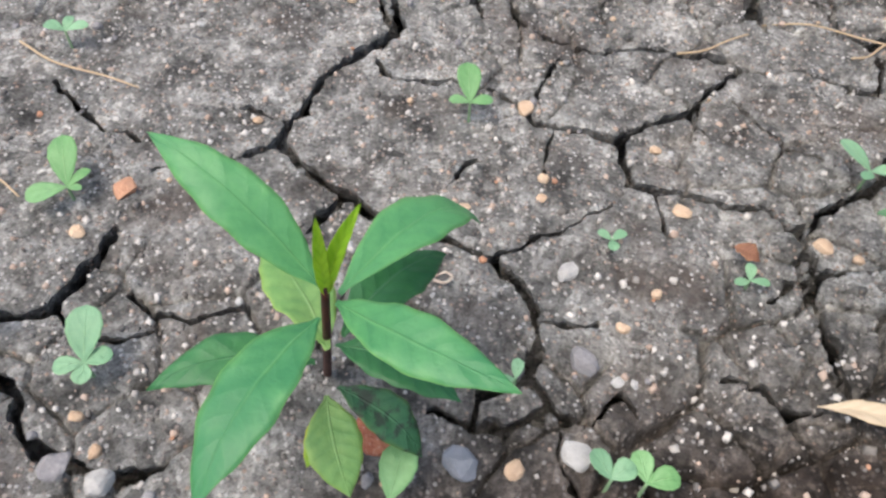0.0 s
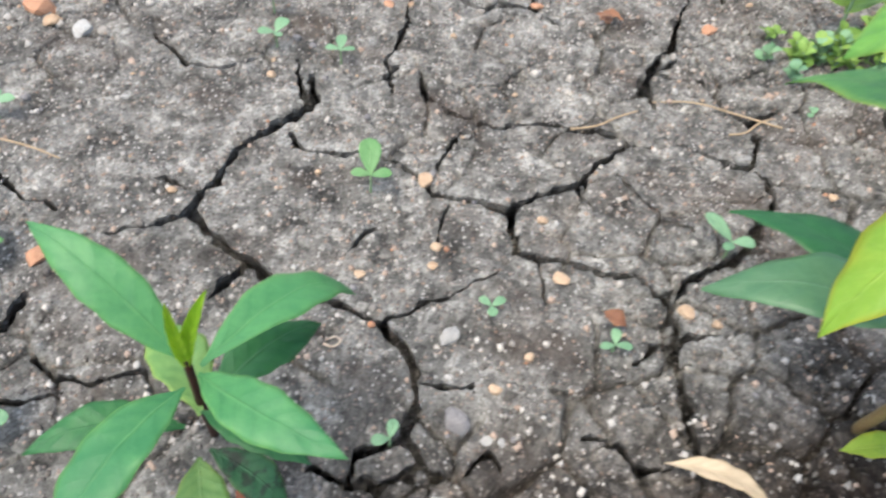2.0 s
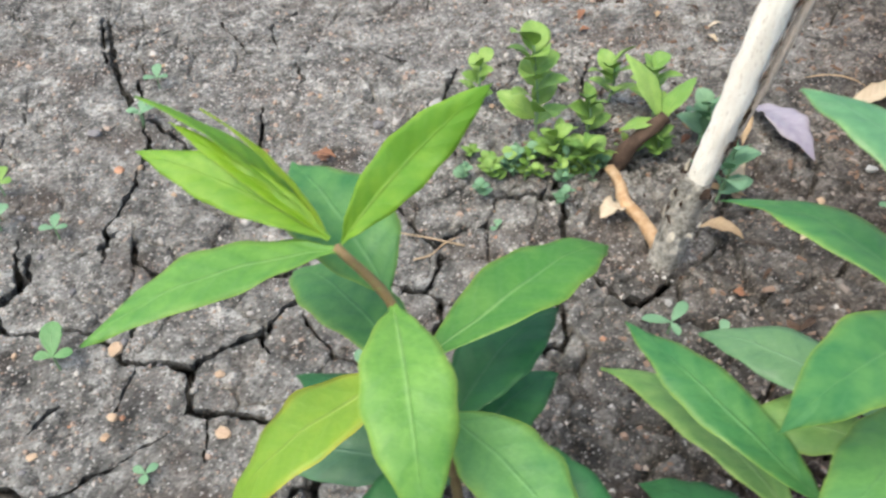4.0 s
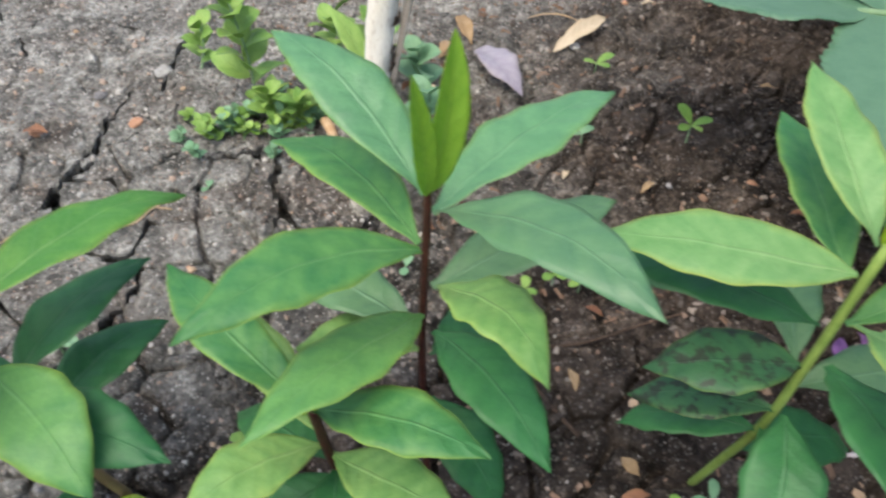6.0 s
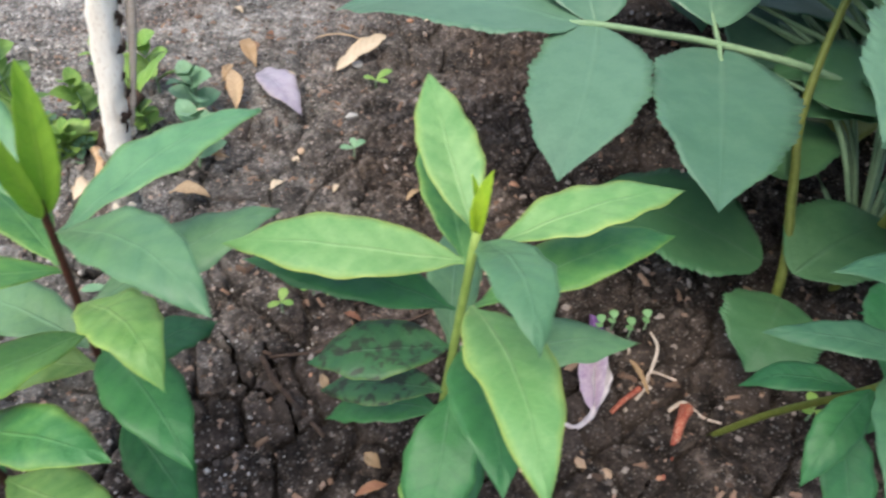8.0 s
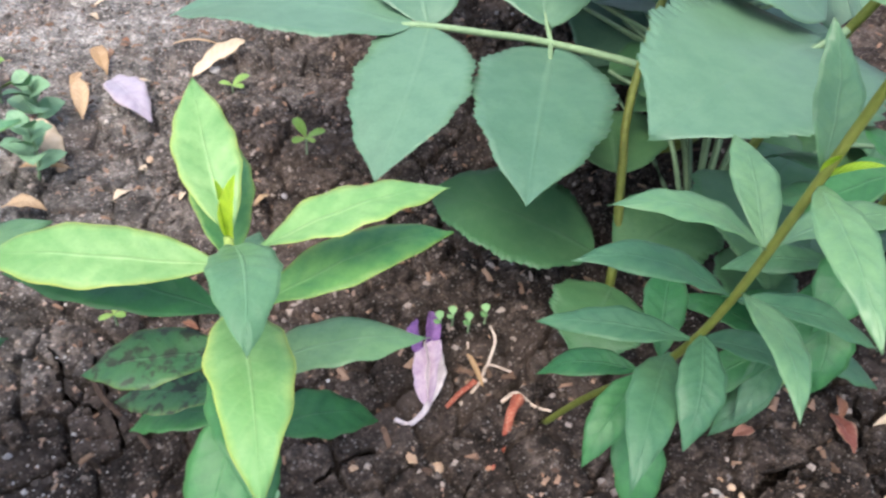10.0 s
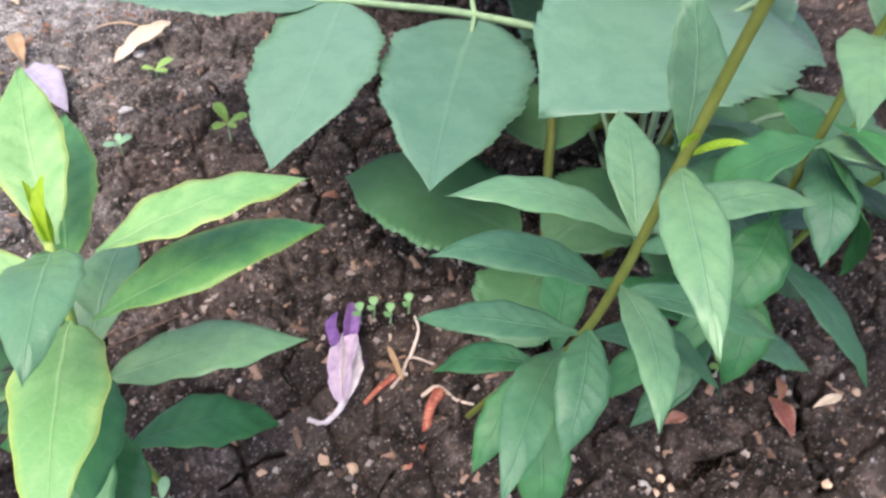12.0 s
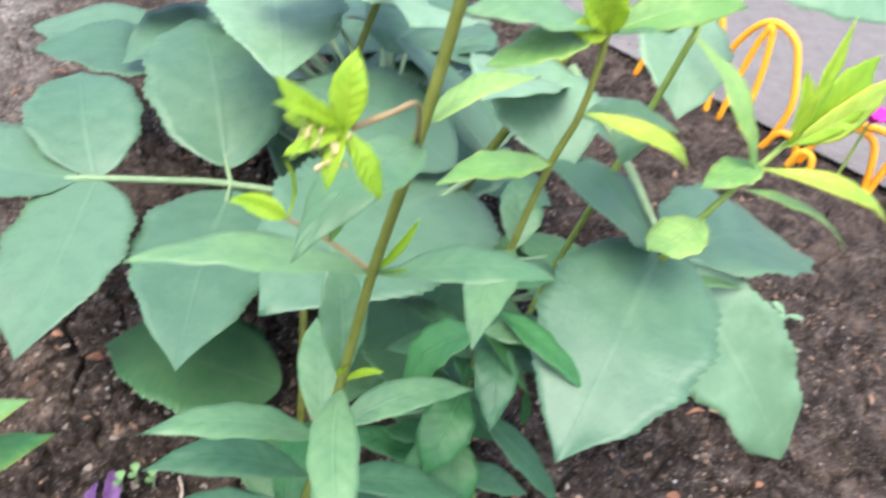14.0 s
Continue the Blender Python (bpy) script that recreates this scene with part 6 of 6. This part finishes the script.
for k, (kind, x, y, size, mat, label) in enumerate(SPOTS):
    stone(kind, (x, y), size, mat, label, 0.38 + 0.08 * (k % 3), 47 * k, 0.32, 0.32)
for k in range(285):
    r = random.Random(900 + k)
    x, y = r.uniform(-0.28, 0.45), r.uniform(0.12, 0.75)
    if k > 205:
        x, y = r.uniform(0.45, 1.3), r.uniform(-0.12, 0.7)
    mat = r.choice((STONE_WHITE, STONE_TAN, STONE_TAN, STONE_GREY, ORANGE_CHIP, STONE_GREY))
    stone("pebble", (x, y), 0.0022 + 0.0055 * r.random() ** 2, mat, "small rounded pebble on the soil", 0.7, r.uniform(0, 360), 0.3, 0.25, "pebble", "pebbles")

# loose crumbs of soil, sand and bark
CUBE = np.array([(-1, -1, -1), (1, -1, -1), (1, 1, -1), (-1, 1, -1), (-0.6, -0.6, 1), (0.7, -0.6, 0.8), (0.6, 0.6, 1), (-0.7, 0.6, 0.9)])


def scatter(name, seed, n, x0, x1, y0, y1, small, large, stretch, mat, label, smooth=False):
    """Countless loose bits on the soil, in one mesh."""
    rg = np.random.RandomState(seed)
    cx, cy = rg.uniform(x0, x1, n), rg.uniform(y0, y1, n)
    keep = rg.rand(n) < np.clip((field(cx, cy, 0.05, 2, 0.5, seed) - 0.3) / 0.3, 0.12, 1)
    keep &= crack_gap(cx, cy)[0] > 0.0005
    cx, cy = cx[keep], cy[keep]
    cz = ground_height(cx, cy)
    verts, faces = [], []
    for x, y, z in zip(cx, cy, cz):
        size = small + (large - small) * rg.rand() ** 2.5
        a = rg.uniform(0, 6.28)
        c, s = math.cos(a), math.sin(a)
        pts = CUBE * (size * np.array(stretch) * rg.uniform(0.7, 1.35, 3)) + rg.normal(0, size * 0.15, (8, 3))
        pts[:, 2] += pts[:, 0] * rg.normal(0, 0.25)
        base = len(verts)
        for p in pts:
            verts.append((x + p[0] * c - p[1] * s, y + p[0] * s + p[1] * c, z + p[2] + size * stretch[2] * 0.4))
        for f in ((0, 3, 2, 1), (4, 5, 6, 7), (0, 1, 5, 4), (1, 2, 6, 5), (2, 3, 7, 6), (3, 0, 4, 7)):
            faces.append(tuple(base + i for i in f))
    tagged(link_mesh(name, verts, faces, mat, smooth=smooth), label, name, kind="stuff")


scatter("sand", 3, 15000, -0.3, 0.50, 0.1, 0.85, 0.0004, 0.0016, (1, 1, 0.8), SAND, "loose pale sand grains on the dry crust", True)
scatter("gravel", 8, 3600, -0.32, 0.56, 0.1, 0.95, 0.0006, 0.0023, (1, 0.9, 0.65), GRAVEL, "small pale and rusty gravel bits in the dry crust", True)
scatter("gravel", 18, 1900, -0.30, 0.58, 0.46, 1.0, 0.0010, 0.0034, (1, 0.9, 0.65), GRAVEL, "pale and rusty gravel bits on the crumbly crust", True)
scatter("grit", 4, 9000, 0.35, 1.45, -0.2, 0.85, 0.0005, 0.0022, (1, 1, 0.8), GRIT, "loose brown soil crumbs on the bed")
scatter("litter", 6, 3000, 0.36, 0.85, 0.16, 0.75, 0.0008, 0.0024, (1.5, 0.8, 0.45), GRIT, "pale dry crumbs and chips on the brown soil")
scatter("mulch", 5, 4200, 0.45, 1.6, -0.22, 0.95, 0.0010, 0.0035, (1.7, 0.7, 0.35), CHIPS, "brown bark and plant crumbs on the dark soil")

# ---- far side of the bed ----
paving = new("pavement", quad_mesh("pavement", np.array([(1.84, -4, 0.012), (8, -4, 0.012), (8, 8, 0.012), (1.84, 8, 0.012)]), np.array([(0, 1, 2, 3)])))
paving.data.materials.append(PAVING)
tagged(paving, "grey paving beyond the flower bed", "pavement", kind="structure")


FE = stand("garden_edging", on_ground(1.80, 0.20), "bright orange tubular garden edging with loops", "fence")
for line in (
    ((1.80, 0.270, -0.01), (1.80, 0.280, 0.08), (1.80, 0.262, 0.145), (1.80, 0.232, 0.176), (1.80, 0.190, 0.165), (1.80, 0.166, 0.125), (1.80, 0.148, 0.067), (1.80, 0.158, -0.01)),
    ((1.80, 0.232, 0.174), (1.80, 0.242, 0.115), (1.80, 0.246, -0.01)),
    ((1.80, 0.228, 0.174), (1.80, 0.214, 0.105), (1.80, 0.205, -0.01)),
    ((1.80, 0.420, -0.01), (1.80, 0.400, 0.09), (1.80, 0.350, 0.170), (1.80, 0.310, 0.150), (1.80, 0.296, 0.100), (1.80, 0.300, -0.01)),
    ((1.78, 0.160, -0.01), (1.78, 0.140, 0.035), (1.78, 0.110, 0.030), (1.78, 0.100, -0.01)),
    ((1.76, 0.105, -0.01), (1.76, 0.095, 0.030), (1.76, 0.075, 0.030), (1.76, 0.065, -0.01)),
    ((1.80, 0.095, 0.078), (1.80, 0.050, 0.092), (1.80, 0.010, 0.100), (1.80, -0.050, 0.095)),
    ((1.80, 0.100, -0.01), (1.80, 0.080, 0.070), (1.80, 0.020, 0.080), (1.80, -0.010, -0.01)),
    ((1.80, -0.010, -0.01), (1.80, -0.020, 0.10), (1.80, -0.060, 0.160), (1.80, -0.100, 0.10), (1.80, -0.110, -0.01)),
):
    tube("loop", line, 0.0054, 0.0054, ORANGE, FE, sides=10, n=6)
FL = stand("flower", on_ground(1.75, 0.030), "magenta flower by the orange edging", "flower")
tube("stem", [on_ground(1.75, 0.030, -0.004), (1.75, 0.030, 0.06), (1.75, 0.030, 0.12)], 0.003, 0.002, STEM_GREEN, FL)
for k in range(5):
    a = k * 1.257
    leaf((1.75, 0.030, 0.12), (1.75 + 0.030 * math.cos(a), 0.030 + 0.030 * math.sin(a), 0.135), 0.035, MAGENTA, FL, 0.1, 0, 0.1, "oval", 0.05, name="petal")
